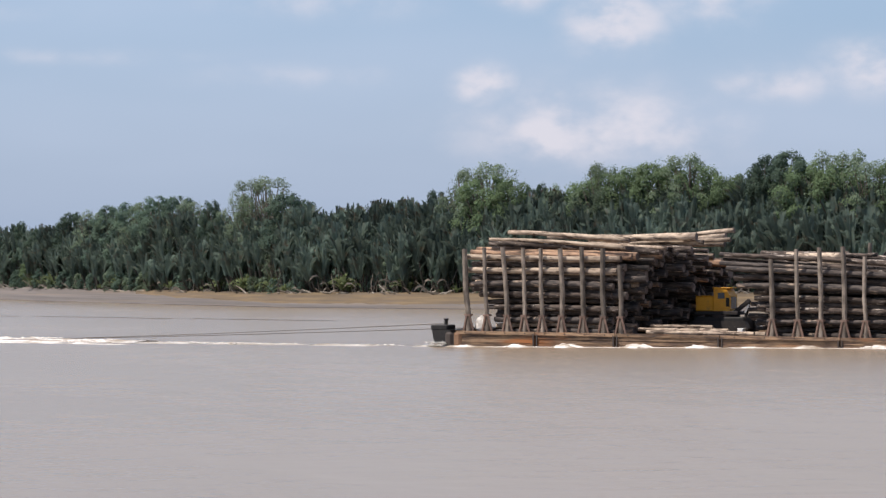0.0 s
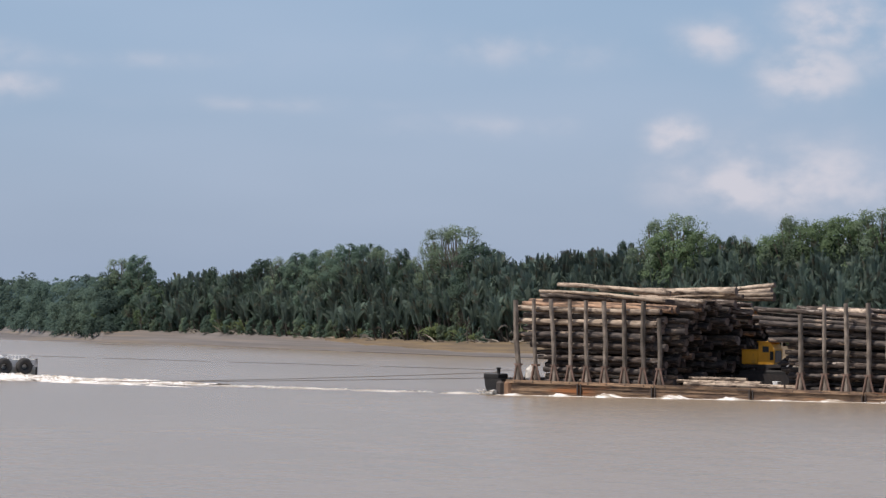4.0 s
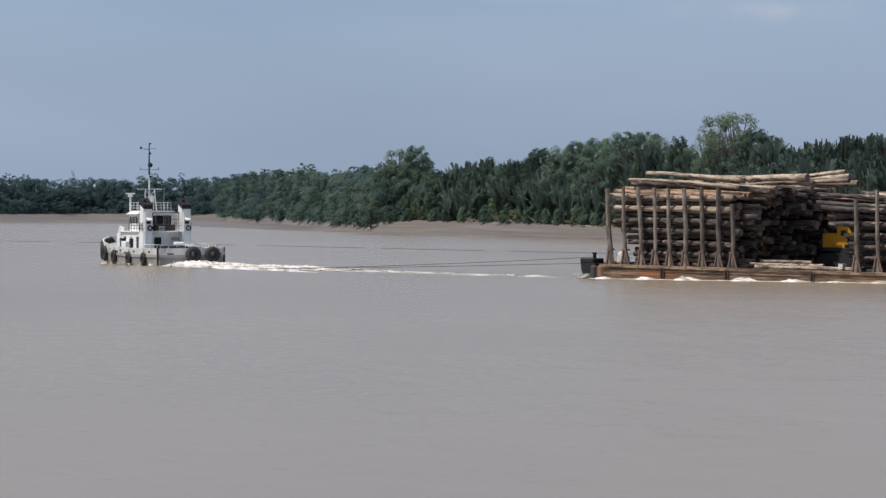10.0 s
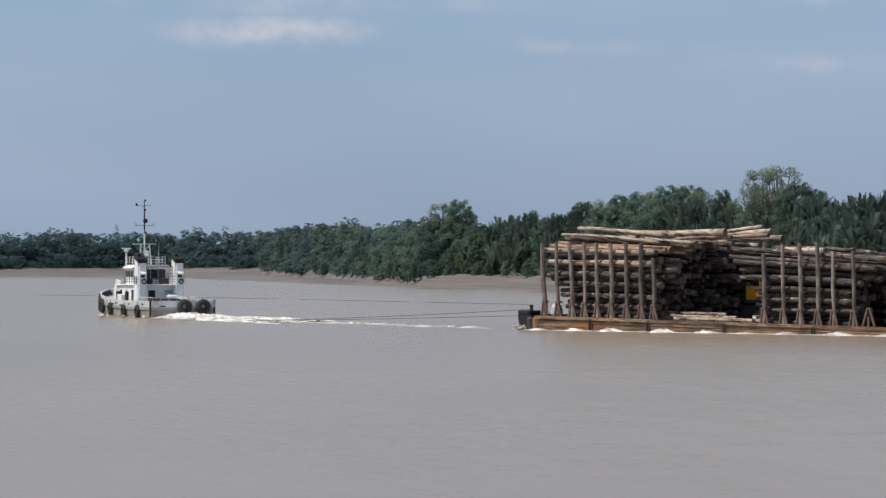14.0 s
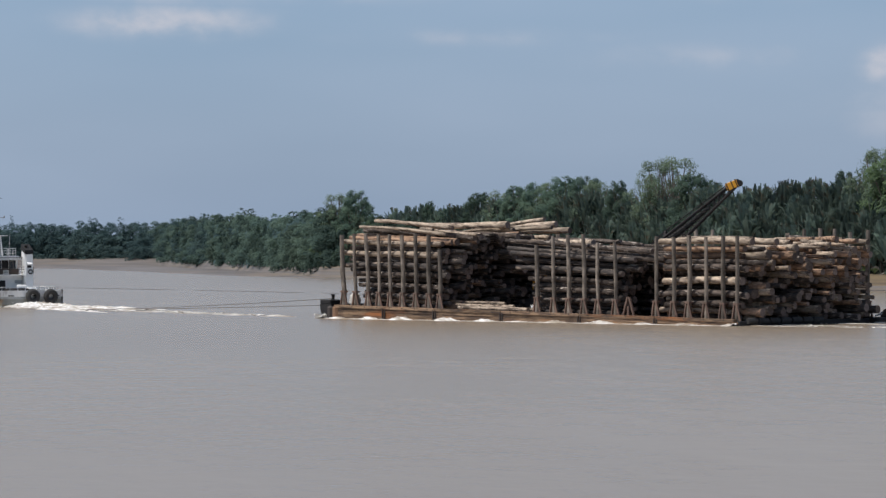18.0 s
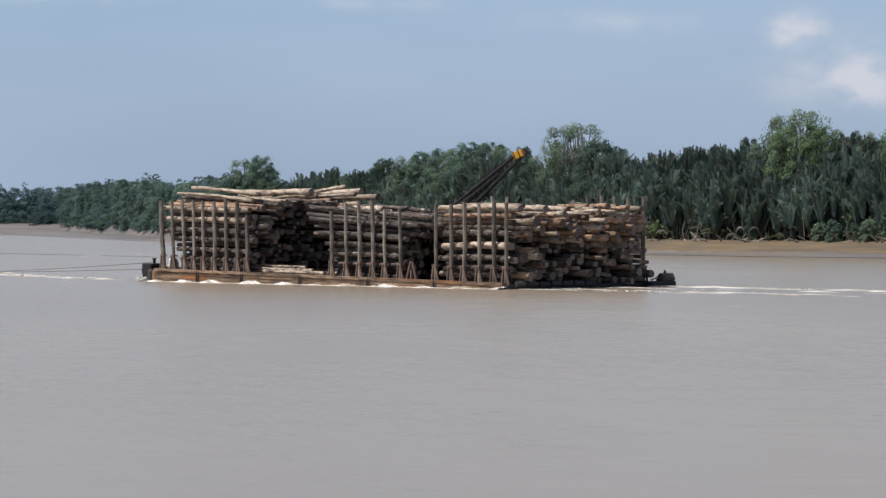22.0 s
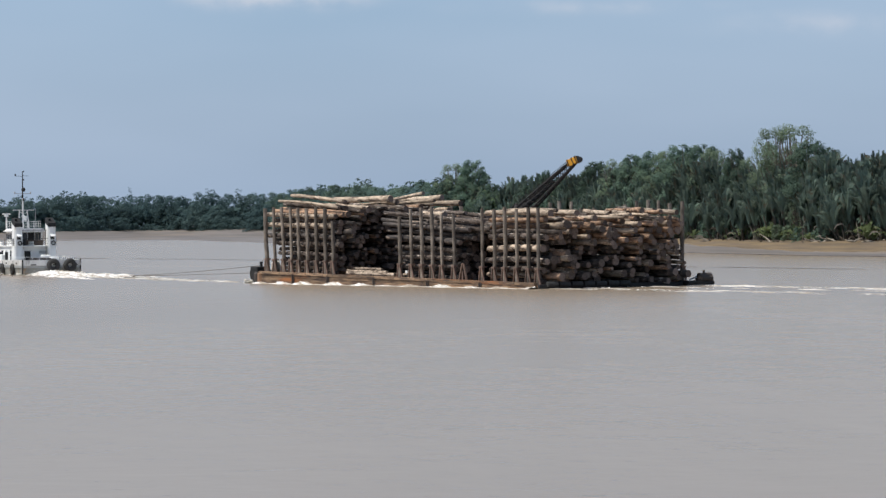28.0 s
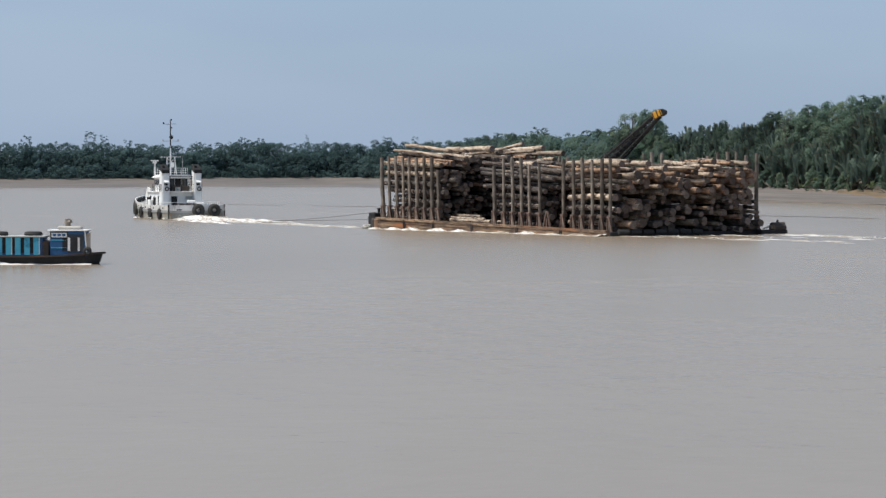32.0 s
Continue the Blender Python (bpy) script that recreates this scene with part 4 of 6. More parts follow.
def log_mesh(seed, r, mat):
    """A slightly bent, tapered, knotty log, ten metres long."""
    rnd = random.Random(seed)
    bm = bmesh.new()
    bend, sway, turn = rnd.uniform(-0.012, 0.008), rnd.uniform(-0.008, 0.008), rnd.uniform(0, 6)
    pts = [(sway * (k - 3.5) ** 2 + 0.02 * math.sin(turn + k), 10 * (k / 7 - 0.5), bend * (k - 3.5) ** 2 + 0.015 * math.sin(2 * turn + 1.3 * k)) for k in range(8)]
    caps = tube(bm, pts, [r * rnd.uniform(0.93, 1.06) * (1.12 - 0.035 * k) for k in range(8)], 10, True, 0.08, rnd)
    for f in bm.faces:
        f.smooth = True
    for f in caps:
        f.material_index, f.smooth = 1, False
    return mesh_of(bm, "log", mat, LOG_END)


def build_piles():
    rnd = random.Random(8)
    radii = (0.16, 0.19, 0.22, 0.26, 0.30)
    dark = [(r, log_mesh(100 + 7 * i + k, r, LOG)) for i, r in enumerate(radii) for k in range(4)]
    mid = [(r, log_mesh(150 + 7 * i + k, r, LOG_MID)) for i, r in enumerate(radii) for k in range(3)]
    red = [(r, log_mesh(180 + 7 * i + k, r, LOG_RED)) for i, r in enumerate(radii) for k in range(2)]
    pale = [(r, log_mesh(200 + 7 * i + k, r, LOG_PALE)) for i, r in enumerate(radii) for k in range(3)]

    def lay(ob, kind, x, z, ya, yb, rx, rz, big=1.0, even=False):
        r, me = rnd.choice([k for k in kind if 0.2 < k[0] < 0.28] if even else kind)
        part("log", me, None, ob, at=pose(x, (ya + yb) / 2, z, rx, 0, rz) @ Matrix.Diagonal((big, (yb - ya) / 10, big, 1)))
        return r

    def pile(label, ends, top, tilt, crown=(), light=0.2, gap=0.17, skew=2.5, slot=None, size=1.0, pale_share=0.04, crown_kind=None, dull=False):
        """Stacks logs between the stakes. ends(x, z): where a log begins and ends; top(x): height of the pile; tilt(z) in degrees."""
        ob = thing("log_pile", label, "log pile", "log piles on the barge")
        ON_BARGE.append(ob)
        y_mid = sum(ends(9, 4)) / 2
        z, k = deck_z(y_mid) + 0.34, 0
        while z < 9.3:
            x = 0.86 + (0.36 if k % 2 else 0.0)
            while x < WIDTH - 0.75:
                room = top(x) - z
                hidden = 4.2 < x < WIDTH - 4.4 and room > 2.4 and rnd.random() < 0.4
                if room > rnd.uniform(0.1, 0.4) and not hidden and not (slot and slot[0] < x < slot[1]) and rnd.random() > (gap if x < 1.5 else 0.06):
                    ya, yb = ends(x, z)
                    near = x < 1.5
                    q = rnd.random()
                    # tone by place: shade inside and below, sun on top, put into bark colour
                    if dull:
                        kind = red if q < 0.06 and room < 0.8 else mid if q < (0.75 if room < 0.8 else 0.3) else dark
                    elif light > 0.4 and not near:  # brighter bark above, darker below: sunlit tops over shade, put in colour
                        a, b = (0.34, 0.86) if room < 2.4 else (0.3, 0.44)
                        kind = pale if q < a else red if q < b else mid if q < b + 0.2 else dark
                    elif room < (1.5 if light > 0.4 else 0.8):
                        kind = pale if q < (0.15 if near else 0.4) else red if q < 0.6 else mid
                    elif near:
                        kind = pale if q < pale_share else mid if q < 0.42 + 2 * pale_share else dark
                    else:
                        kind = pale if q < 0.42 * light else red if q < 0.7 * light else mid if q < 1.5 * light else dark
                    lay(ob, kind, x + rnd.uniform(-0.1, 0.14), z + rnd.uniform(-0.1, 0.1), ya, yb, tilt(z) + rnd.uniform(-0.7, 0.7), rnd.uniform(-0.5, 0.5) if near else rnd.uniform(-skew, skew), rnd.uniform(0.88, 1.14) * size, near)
                x += 0.66 * size + rnd.uniform(-0.08, 0.12)
            z += 0.50 * (1 + 0.75 * (size - 1))
            k += 1
        (y0, y1), n = ends(9, 6.5), 0
        while n < 14:  # short broken pieces thrown on top
            x, ya = rnd.uniform(1.4, 15.5), rnd.uniform(y0 - 0.5, y1 - 4)
            lay(ob, (mid, red, pale)[n % 3], x, top(x) + rnd.uniform(0.0, 0.35), ya, ya + rnd.uniform(2.2, 5.0), rnd.uniform(-2, 4), rnd.uniform(-9, 9), 0.9)
            n += 1
        for x, z, ya, yb, rx, rz, big in crown:
            lay(ob, crown_kind or pale, x, z, ya, yb, rx, rz, 0.88 * big)
        return ob

    def u(a, b):
        return rnd.uniform(a, b)

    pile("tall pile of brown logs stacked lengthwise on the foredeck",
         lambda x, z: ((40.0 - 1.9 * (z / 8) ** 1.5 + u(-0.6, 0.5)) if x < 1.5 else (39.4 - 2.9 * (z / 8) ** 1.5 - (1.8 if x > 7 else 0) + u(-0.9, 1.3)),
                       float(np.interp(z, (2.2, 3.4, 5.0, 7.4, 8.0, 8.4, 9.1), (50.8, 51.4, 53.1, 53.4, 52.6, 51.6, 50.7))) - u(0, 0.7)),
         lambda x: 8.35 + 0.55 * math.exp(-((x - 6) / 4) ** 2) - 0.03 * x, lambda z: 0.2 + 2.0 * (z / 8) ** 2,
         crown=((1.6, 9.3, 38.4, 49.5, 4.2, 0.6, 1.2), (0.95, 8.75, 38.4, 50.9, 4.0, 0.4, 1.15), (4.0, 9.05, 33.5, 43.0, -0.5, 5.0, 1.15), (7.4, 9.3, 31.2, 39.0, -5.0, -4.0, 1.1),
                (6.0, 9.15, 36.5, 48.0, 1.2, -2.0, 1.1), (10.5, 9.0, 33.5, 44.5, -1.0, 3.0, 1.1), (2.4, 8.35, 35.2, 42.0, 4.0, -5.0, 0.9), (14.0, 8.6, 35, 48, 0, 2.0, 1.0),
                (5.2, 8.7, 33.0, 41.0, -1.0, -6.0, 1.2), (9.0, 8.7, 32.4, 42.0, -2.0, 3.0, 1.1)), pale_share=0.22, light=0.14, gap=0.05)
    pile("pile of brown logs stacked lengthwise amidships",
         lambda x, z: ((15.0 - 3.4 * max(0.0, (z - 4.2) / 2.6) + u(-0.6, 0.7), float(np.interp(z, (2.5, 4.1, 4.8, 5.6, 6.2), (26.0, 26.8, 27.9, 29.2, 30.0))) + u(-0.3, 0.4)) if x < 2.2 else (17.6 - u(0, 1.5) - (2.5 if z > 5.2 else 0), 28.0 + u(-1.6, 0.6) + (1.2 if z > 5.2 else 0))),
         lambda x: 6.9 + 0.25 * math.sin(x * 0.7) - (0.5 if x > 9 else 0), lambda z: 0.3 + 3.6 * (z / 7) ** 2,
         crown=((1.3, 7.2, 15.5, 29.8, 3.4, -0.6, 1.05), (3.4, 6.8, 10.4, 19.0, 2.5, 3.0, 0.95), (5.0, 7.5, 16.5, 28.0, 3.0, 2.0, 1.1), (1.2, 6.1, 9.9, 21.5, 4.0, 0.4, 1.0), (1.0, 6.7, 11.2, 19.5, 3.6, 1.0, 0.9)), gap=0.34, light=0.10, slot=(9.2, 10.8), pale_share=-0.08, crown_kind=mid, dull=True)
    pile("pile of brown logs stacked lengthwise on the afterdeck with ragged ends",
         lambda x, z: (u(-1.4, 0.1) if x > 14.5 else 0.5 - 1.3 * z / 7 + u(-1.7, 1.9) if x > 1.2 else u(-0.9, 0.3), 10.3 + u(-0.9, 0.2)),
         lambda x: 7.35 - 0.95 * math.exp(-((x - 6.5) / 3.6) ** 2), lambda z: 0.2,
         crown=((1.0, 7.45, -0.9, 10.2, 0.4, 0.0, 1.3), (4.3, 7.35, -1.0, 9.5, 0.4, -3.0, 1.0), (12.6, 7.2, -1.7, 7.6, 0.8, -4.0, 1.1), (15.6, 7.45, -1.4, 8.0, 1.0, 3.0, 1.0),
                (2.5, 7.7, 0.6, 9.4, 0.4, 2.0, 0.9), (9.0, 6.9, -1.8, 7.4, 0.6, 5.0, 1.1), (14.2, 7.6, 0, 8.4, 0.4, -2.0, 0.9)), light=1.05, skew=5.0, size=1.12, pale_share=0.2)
    # made-up crumpled heap for the pale water glimpsed at the foot of the first stakes
    cloth = thing("tarpaulin", "pale heap put in for the bright gap beside the first stakes", "tarpaulin")
    ON_BARGE.append(cloth)
    bm = bmesh.new()
    bmesh.ops.create_icosphere(bm, subdivisions=3, radius=1.0)
    for v in bm.verts:
        n = 0.22 * noise.noise(v.co * 2.2) + 0.10 * noise.noise(v.co * 6)
        v.co = Vector((0.5 * v.co.x, 0.6 * v.co.y, 0.85 * v.co.z)) * (1 + n) + Vector((0.75, 51.6, deck_z(51.6) + 0.72))
    part("cloth", bm, TARP, cloth)


build_piles()


def build_crane():
    """Small tracked machine between the forward piles."""
    crane = thing("crawler_excavator", "yellow tracked excavator standing between the log piles", "excavator")
    ON_BARGE.append(crane)
    at = pose(2.85, 1.35, 0.02)
    z0 = deck_z(33) + 0.03
    for x in (7.0, 9.2):
        bm = bmesh.new()
        prof = [(-2.7, 0.55), (-2.35, 0.1), (2.35, 0.1), (2.7, 0.55), (2.35, 1.15), (-2.35, 1.15)]
        loft(bm, [[(x + d, 32.4 + a, z0 + b) for a, b in prof] for d in (-0.35, 0.35)])
        track = part("track", bm, STEEL, crane, "dark steel crawler track", at=at)
        for k in range(5):
            bm = bmesh.new()
            tube(bm, [(x - 0.42, 31.0 + 0.7 * k, z0 + 0.5), (x + 0.42, 31.0 + 0.7 * k, z0 + 0.5)], 0.24, 10)
            part("roller", bm, STEEL, track)
    bm = bmesh.new()
    box(bm, (8.1, 32.4, z0 + 0.95), (2.6, 4.6, 1.1), bevel=0.1)
    part("chassis", bm, BLACK, crane, "black chassis", at=at)
    bm = bmesh.new()
    tube(bm, [(8.1, 32.4, z0 + 0.9), (8.1, 32.4, z0 + 1.7)], 1.3, 16)
    part("turntable", bm, STEEL, crane, at=at)
    bm = bmesh.new()
    box(bm, (8.1, 32.7, z0 + 1.84), (2.3, 3.9, 0.3), bevel=0.04)
    part("platform", bm, STEEL, crane, at=at)
    bm = bmesh.new()
    box(bm, (8.2, 33.85, z0 + 2.62), (2.1, 1.6, 1.24), bevel=0.06)
    house = part("engine_house", bm, YELLOW, crane, "yellow engine cover", at=at)
    bm = bmesh.new()
    box(bm, (8.2, 33.85, z0 + 3.27), (2.14, 1.64, 0.05), bevel=0.02)
    part("cover_plate", bm, YELLOW, house)
    bm = bmesh.new()
    tube(bm, [(8.6, 34.2, z0 + 3.25), (8.6, 34.2, z0 + 3.65)], 0.09, 8)
    part("exhaust_pipe", bm, STEEL, house)
    bm = bmesh.new()
    loft(bm, [[(x, 31.5, z0 + 2.0), (x, 33.0, z0 + 2.0), (x, 33.0, z0 + 3.92), (x, 31.85, z0 + 3.92), (x, 31.5, z0 + 3.3)] for x in (7.15, 8.75)])
    cab = part("cab", bm, YELLOW, crane, "yellow painted cab", at=at)
    bm = bmesh.new()
    box(bm, (7.14, 32.3, z0 + 3.3), (0.03, 0.6, 0.5))
    part("window", bm, GLASS_DARK, cab, "dark glass window")
    bm = bmesh.new()
    box(bm, (7.14, 31.72, z0 + 2.75), (0.03, 0.32, 0.75))
    part("side_opening", bm, BLACK, cab)
    bm = bmesh.new()
    box(bm, (7.95, 31.5, z0 + 2.7), (1.2, 0.03, 1.0))
    part("windscreen", bm, GLASS_DARK, cab)
    bm = bmesh.new()
    box(bm, (7.95, 32.3, z0 + 3.96), (1.75, 1.6, 0.07), bevel=0.02)
    part("cab_roof", bm, YELLOW, cab)
    for e in (-0.5, 0.5):
        bm = bmesh.new()
        beam(bm, (8.2 + e, 34.2, z0 + 3.2), (8.2 + e * 0.4, 34.7, z0 + 4.4), 0.1)
        part("gantry", bm, STEEL, crane, at=at)
    bm = bmesh.new()
    beam(bm, (7.5, 31.2, z0 + 1.9), (7.3, 29.8, z0 + 2.9), 0.3)
    beam(bm, (7.3, 29.8, z0 + 2.9), (7.3, 30.2, z0 + 1.3), 0.22)
    part("boom_foot", bm, STEEL, crane, at=at)
    bm = bmesh.new()
    box(bm, (7.2, 30.0, z0 + 2.2), (0.9, 0.12, 0.8), pose(0, 0, 0, 25, 0, 20).to_3x3())
    part("grab_plate", bm, PALE_STEEL, crane, "worn grey steel plate", at=at)
    # pale cans and boxes on the deck round the crane
    for x, y, w, h in ((3.0, 35.3, 0.55, 0.4), (3.0, 33.4, 0.8, 0.35), (3.0, 30.0, 1.0, 0.4), (3.9, 29.4, 0.5, 0.7)):
        crate = thing("deck_crate", "small pale crate standing on the barge deck", "crate", "crates on the deck")
        ON_BARGE.append(crate)
        bm = bmesh.new()
        box(bm, (x, y, deck_z(y) + 0.03 + h / 2), (0.6, w, h), bevel=0.05)
        part("body", bm, WHITE, crate)
        bm = bmesh.new()
        box(bm, (x, y, deck_z(y) + 0.055 + h), (0.64, w + 0.04, 0.05), bevel=0.02)
        part("lid", bm, WHITE, crate)


build_crane()


def build_loader():
    """Pedestal crane among the logs amidships, its dark lattice boom leaning aft."""
    crane = thing("loading_crane", "dark lattice boom crane with a yellow head", "crane")
    ON_BARGE.append(crane)
    bm = bmesh.new()
    z0 = deck_z(19) + 0.03
    tube(bm, [(10.0, 17.8, z0), (10.0, 17.8, 6.6)], 0.45, 12)
    part("pedestal", bm, STEEL, crane)
    bm = bmesh.new()
    box(bm, (10.0, 17.8, 6.8), (1.3, 2.0, 0.6), bevel=0.08)
    part("slewing_platform", bm, STEEL, crane)
    foot, tip = Vector((10.0, 17.75, 7.2)), Vector((13.5, 12.5, 12.75))
    d = (tip - foot).normalized()
    side = d.cross(Vector((0, 0, 1))).normalized()
    up = side.cross(d)
    L = (tip - foot).length
    boom = part("boom", mesh_of(bmesh.new(), "boom", STEEL), STEEL, crane, "dark lattice boom")

    def chord(k, a, b):
        w = 0.62 - 0.42 * k
        return foot + d * (k * L) + side * (a * w) + up * (b * w * 1.1)
    ks = [i / 14 for i in range(15)]
    corners = ((-1, -1), (1, -1), (1, 1), (-1, 1))
    for a, b in corners:
        bm = bmesh.new()
        tube(bm, [chord(k, a, b) for k in ks], 0.10, 6)
        part("chord", bm, STEEL, boom)
    for face in zip(corners, corners[1:] + corners[:1]):
        bm = bmesh.new()
        zigzag = [chord(k, *face[i % 2]) for i, k in enumerate(ks)]
        tube(bm, zigzag, 0.075, 5)
        part("lacing", bm, STEEL, boom)
        bm = bmesh.new()
        tube(bm, [chord(k, *face[(i + 1) % 2]) for i, k in enumerate(ks)], 0.065, 5)
        part("lacing", bm, STEEL, boom)
    bm = bmesh.new()
    tube(bm, [chord(0.0, 0, 0.4), chord(0.3, 0, 0.1), chord(0.62, 0, 0)], [0.34, 0.26, 0.16], 8)
    part("hoist_ram", bm, BLACK, boom)
    flat_d = Vector((d.x, d.y, d.z * 0.5)).normalized()
    turn = flat_d.to_track_quat("Z", "Y").to_matrix()
    bm = bmesh.new()
    box(bm, tip - flat_d * 0.35, (0.7, 0.74, 1.15), turn, 0.92, 0.05)
    part("boom_head", bm, YELLOW, boom, "yellow boom head")
    for k in (-0.8, -0.3, 0.1):
        bm = bmesh.new()
        box(bm, tip + flat_d * k, (0.76, 0.8, 0.1), turn)
        part("head_band", bm, BLACK, boom)
    # gantry behind the boom with its pendant cables
    peak = Vector((10.0, 18.2, 8.4))
    for e in (-0.8, 0.8):
        bm = bmesh.new()
        beam(bm, (10.0 + e, 17.6, 7.0), peak, 0.2)
        beam(bm, (10.0 + e, 19.4, 7.0), peak, 0.16)
        part("gantry", bm, STEEL, crane)
        bm = bmesh.new()
        tube(bm, [peak + side * e * 0.3, tip - flat_d * 0.5 + up * 0.3 + side * e * 0.3], 0.03, 5)
        part("pendant_cable", bm, STEEL, crane)
    bm = bmesh.new()
    box(bm, tip + flat_d * 0.25, (0.6, 0.62, 0.26), turn)
    tube(bm, [tip + flat_d * 0.3 - side * 0.28 - up * 0.1, tip + flat_d * 0.3 + side * 0.28 - up * 0.1], 0.3, 14)
    part("sheave", bm, BLACK, boom)


build_loader()

# ---- the tug; x to starboard, y to the bow, the middle of its stern at the waterline as origin ----


def hull_section(y, z):
    """Half beam of the tug at a station and height."""
    k = y / 23.8
    if k < 0.08:
        w = 3.75 + 0.3 * (k / 0.08) ** 0.5
    elif k < 0.55:
        w = 4.05
    else:
        w = 4.05 * max(0.0, 1 - ((k - 0.55) / 0.45) ** 2.8) ** 0.6
    return max(0.05, 1.06 * w * (0.93 + 0.035 * max(z, 0)))


def sheer(y):
    k = max(0.0, (y - 9) / 15)
    return 2.0 + 1.35 * k ** 1.8


def build_tug():
    tug = thing("tugboat", "white and grey towing tug with two tall funnels and tyre fenders", "tugboat")
    ON_TUG.append(tug)
    rnd = random.Random(4)
    ys = (0.0, 0.6, 2, 5, 9, 13, 16, 18.5, 20.5, 22, 23, 23.7)

    def skin(lo, hi, out, name, mat, label=""):
        bm = bmesh.new()
        secs = []
        for y in ys:
            a, b = lo(y), hi(y)
            yy = y + (0.25 * max(b, 0) / 3 if y > 20 else 0)
            secs.append([(-hull_section(y, a) - out, y, a), (hull_section(y, a) + out, y, a), (hull_section(y, b) + out, yy, b), (-hull_section(y, b) - out, yy, b)])
        loft(bm, secs)
        return part(name, bm, mat, tug, label)

    skin(lambda y: -0.6, lambda y: sheer(y) - 1.05, 0.0, "lower_hull", HULL_LOW, "grey-green stained lower hull")
    skin(lambda y: sheer(y) - 1.04, lambda y: sheer(y) - 0.86, 0.09, "rubbing_strake", GREY_PAINT)
    skin(lambda y: sheer(y) - 0.85, lambda y: sheer(y) - 0.72, 0.0, "deck", GREY_PAINT)
    # bulwark as a thin wall
    bm = bmesh.new()
    for s in (-1, 1):
        rows = []
        for y in ys:
            b = sheer(y)
            w0, w1 = hull_section(y, b - 0.72), hull_section(y, b)
            rows.append([bm.verts.new((s * w0, y, b - 0.72)), bm.verts.new((s * w1, y + (0.2 if y > 20 else 0), b)), bm.verts.new((s * (w1 - 0.12), y + (0.1 if y > 20 else 0), b)), bm.verts.new((s * (w0 - 0.12), y, b - 0.72))])
        for p, q in zip(rows, rows[1:]):
            for i in range(4):
                bm.faces.new((p[i], q[i], q[(i + 1) % 4], p[(i + 1) % 4]))
    box(bm, (0, -0.04, 1.62), (7.95, 0.12, 0.76))
    part("bulwark", bm, GRIMY, tug, "grimy white bulwark")
    # fender tyres
    for y in (23.2, 22.6, 21.8, 20.9, 19.6, 17.6, 14.0, 9.0, 4.0):
        for s in (-1, 1):
            bm = bmesh.new()
            w = hull_section(y, 1.3) + 0.16
            ang = math.degrees(math.atan2(hull_section(y - 0.4, 1) - hull_section(y + 0.4, 1), 0.8))
            big = 0.66 if y > 20 else 0.5 if y > 16 else 0.42
            torus(bm, pose(s * w, y, sheer(y) - 1.25, 0, 90, s * ang) @ Matrix.Diagonal((1.3, 1, 1, 1)), big, 0.2 if y < 19 else 0.26)
            part("tyre", bm, RUBBER, tug, "black tyre fender")
            bm = bmesh.new()
            beam(bm, (s * w, y, sheer(y) - 0.9), (s * (w - 0.1), y, sheer(y)), 0.05)
            part("tyre_chain", bm, STEEL, tug)
    bm = bmesh.new()
    tube(bm, [(0, 23.95, 0.4), (0, 24.35, 2.6)], 0.5, 12)
    part("bow_fender", bm, RUBBER, tug)
    for x in (0.1, 2.4):
        bm = bmesh.new()
        torus(bm, pose(x, -0.36, 1.28, 90, 0, 0), 0.6, 0.33, 20, 10)
        part("stern_tyre", bm, RUBBER, tug, "large black stern tyre")
    for x in (-4.08, 3.95):
        bm = bmesh.new()
        beam(bm, (x, 0.0, 0.1), (x, 0.0, 2.1), 0.18)
        part("corner_fender", bm, RUBBER, tug)
    # deckhouse
    bm = bmesh.new()
    loft(bm, [[(x * k, 8.6, z), (x * k, 16.4 - (0.5 if z > 3 else 0), z), (-x * k, 16.4 - (0.5 if z > 3 else 0), z), (-x * k, 8.6, z)] for x, z, k in ((2.75, 1.2, 1), (2.7, 3.75, 1))])
    house = part("deckhouse", bm, WHITE, tug, "white deckhouse")
    for y in (10.3, 12.6, 14.6):
        for s in (-1, 1):
            bm = bmesh.new()
            box(bm, (s * 2.74, y, 2.35 + 0.1), (0.06, 0.75, 1.6), bevel=0.02)
            part("door", bm, GLASS_DARK if y != 12.6 else GREY_PAINT, house)
    bm = bmesh.new()
    box(bm, (-0.9, 8.57, 2.3), (0.85, 0.06, 1.75))
    part("aft_door", bm, BLACK, house, "dark open doorway")
    bm = bmesh.new()
    box(bm, (1.4, 8.55, 3.0), (1.3, 0.08, 0.4))
    part("vent", bm, GREY_PAINT, house)
    bm = bmesh.new()
    box(bm, (0, 12.0, 3.83), (5.8, 8.6, 0.14), bevel=0.03)
    part("upper_deck", bm, WHITE, tug)
    # stepped screen forward of the house on the port and starboard side
    for s in (-1, 1):
        bm = bmesh.new()
        loft(bm, [[(s * x, 15.2, 1.4), (s * x, 17.6, 1.5), (s * x, 17.6, 3.3), (s * x, 16.6, 4.5), (s * x, 15.2, 4.3)] for x in (2.55, 2.68)])
        part("wing_screen", bm, WHITE, tug)
    # wheelhouse
    bm = bmesh.new()
    secs = []
    for z, g in ((3.9, 0.0), (4.75, 0.0), (5.75, 0.12)):
        secs.append([(-2.1 - g, 11.6, z), (2.1 + g, 11.6, z), (2.1 + g, 14.6, z), (1.3, 15.7 + g, z), (-1.3, 15.7 + g, z), (-2.1 - g, 14.6, z)])
    loft(bm, secs)
    wheel = part("wheelhouse", bm, WHITE, tug, "white wheelhouse")
    for y in (12.2, 13.2, 14.15):
        for s in (-1, 1):
            bm = bmesh.new()
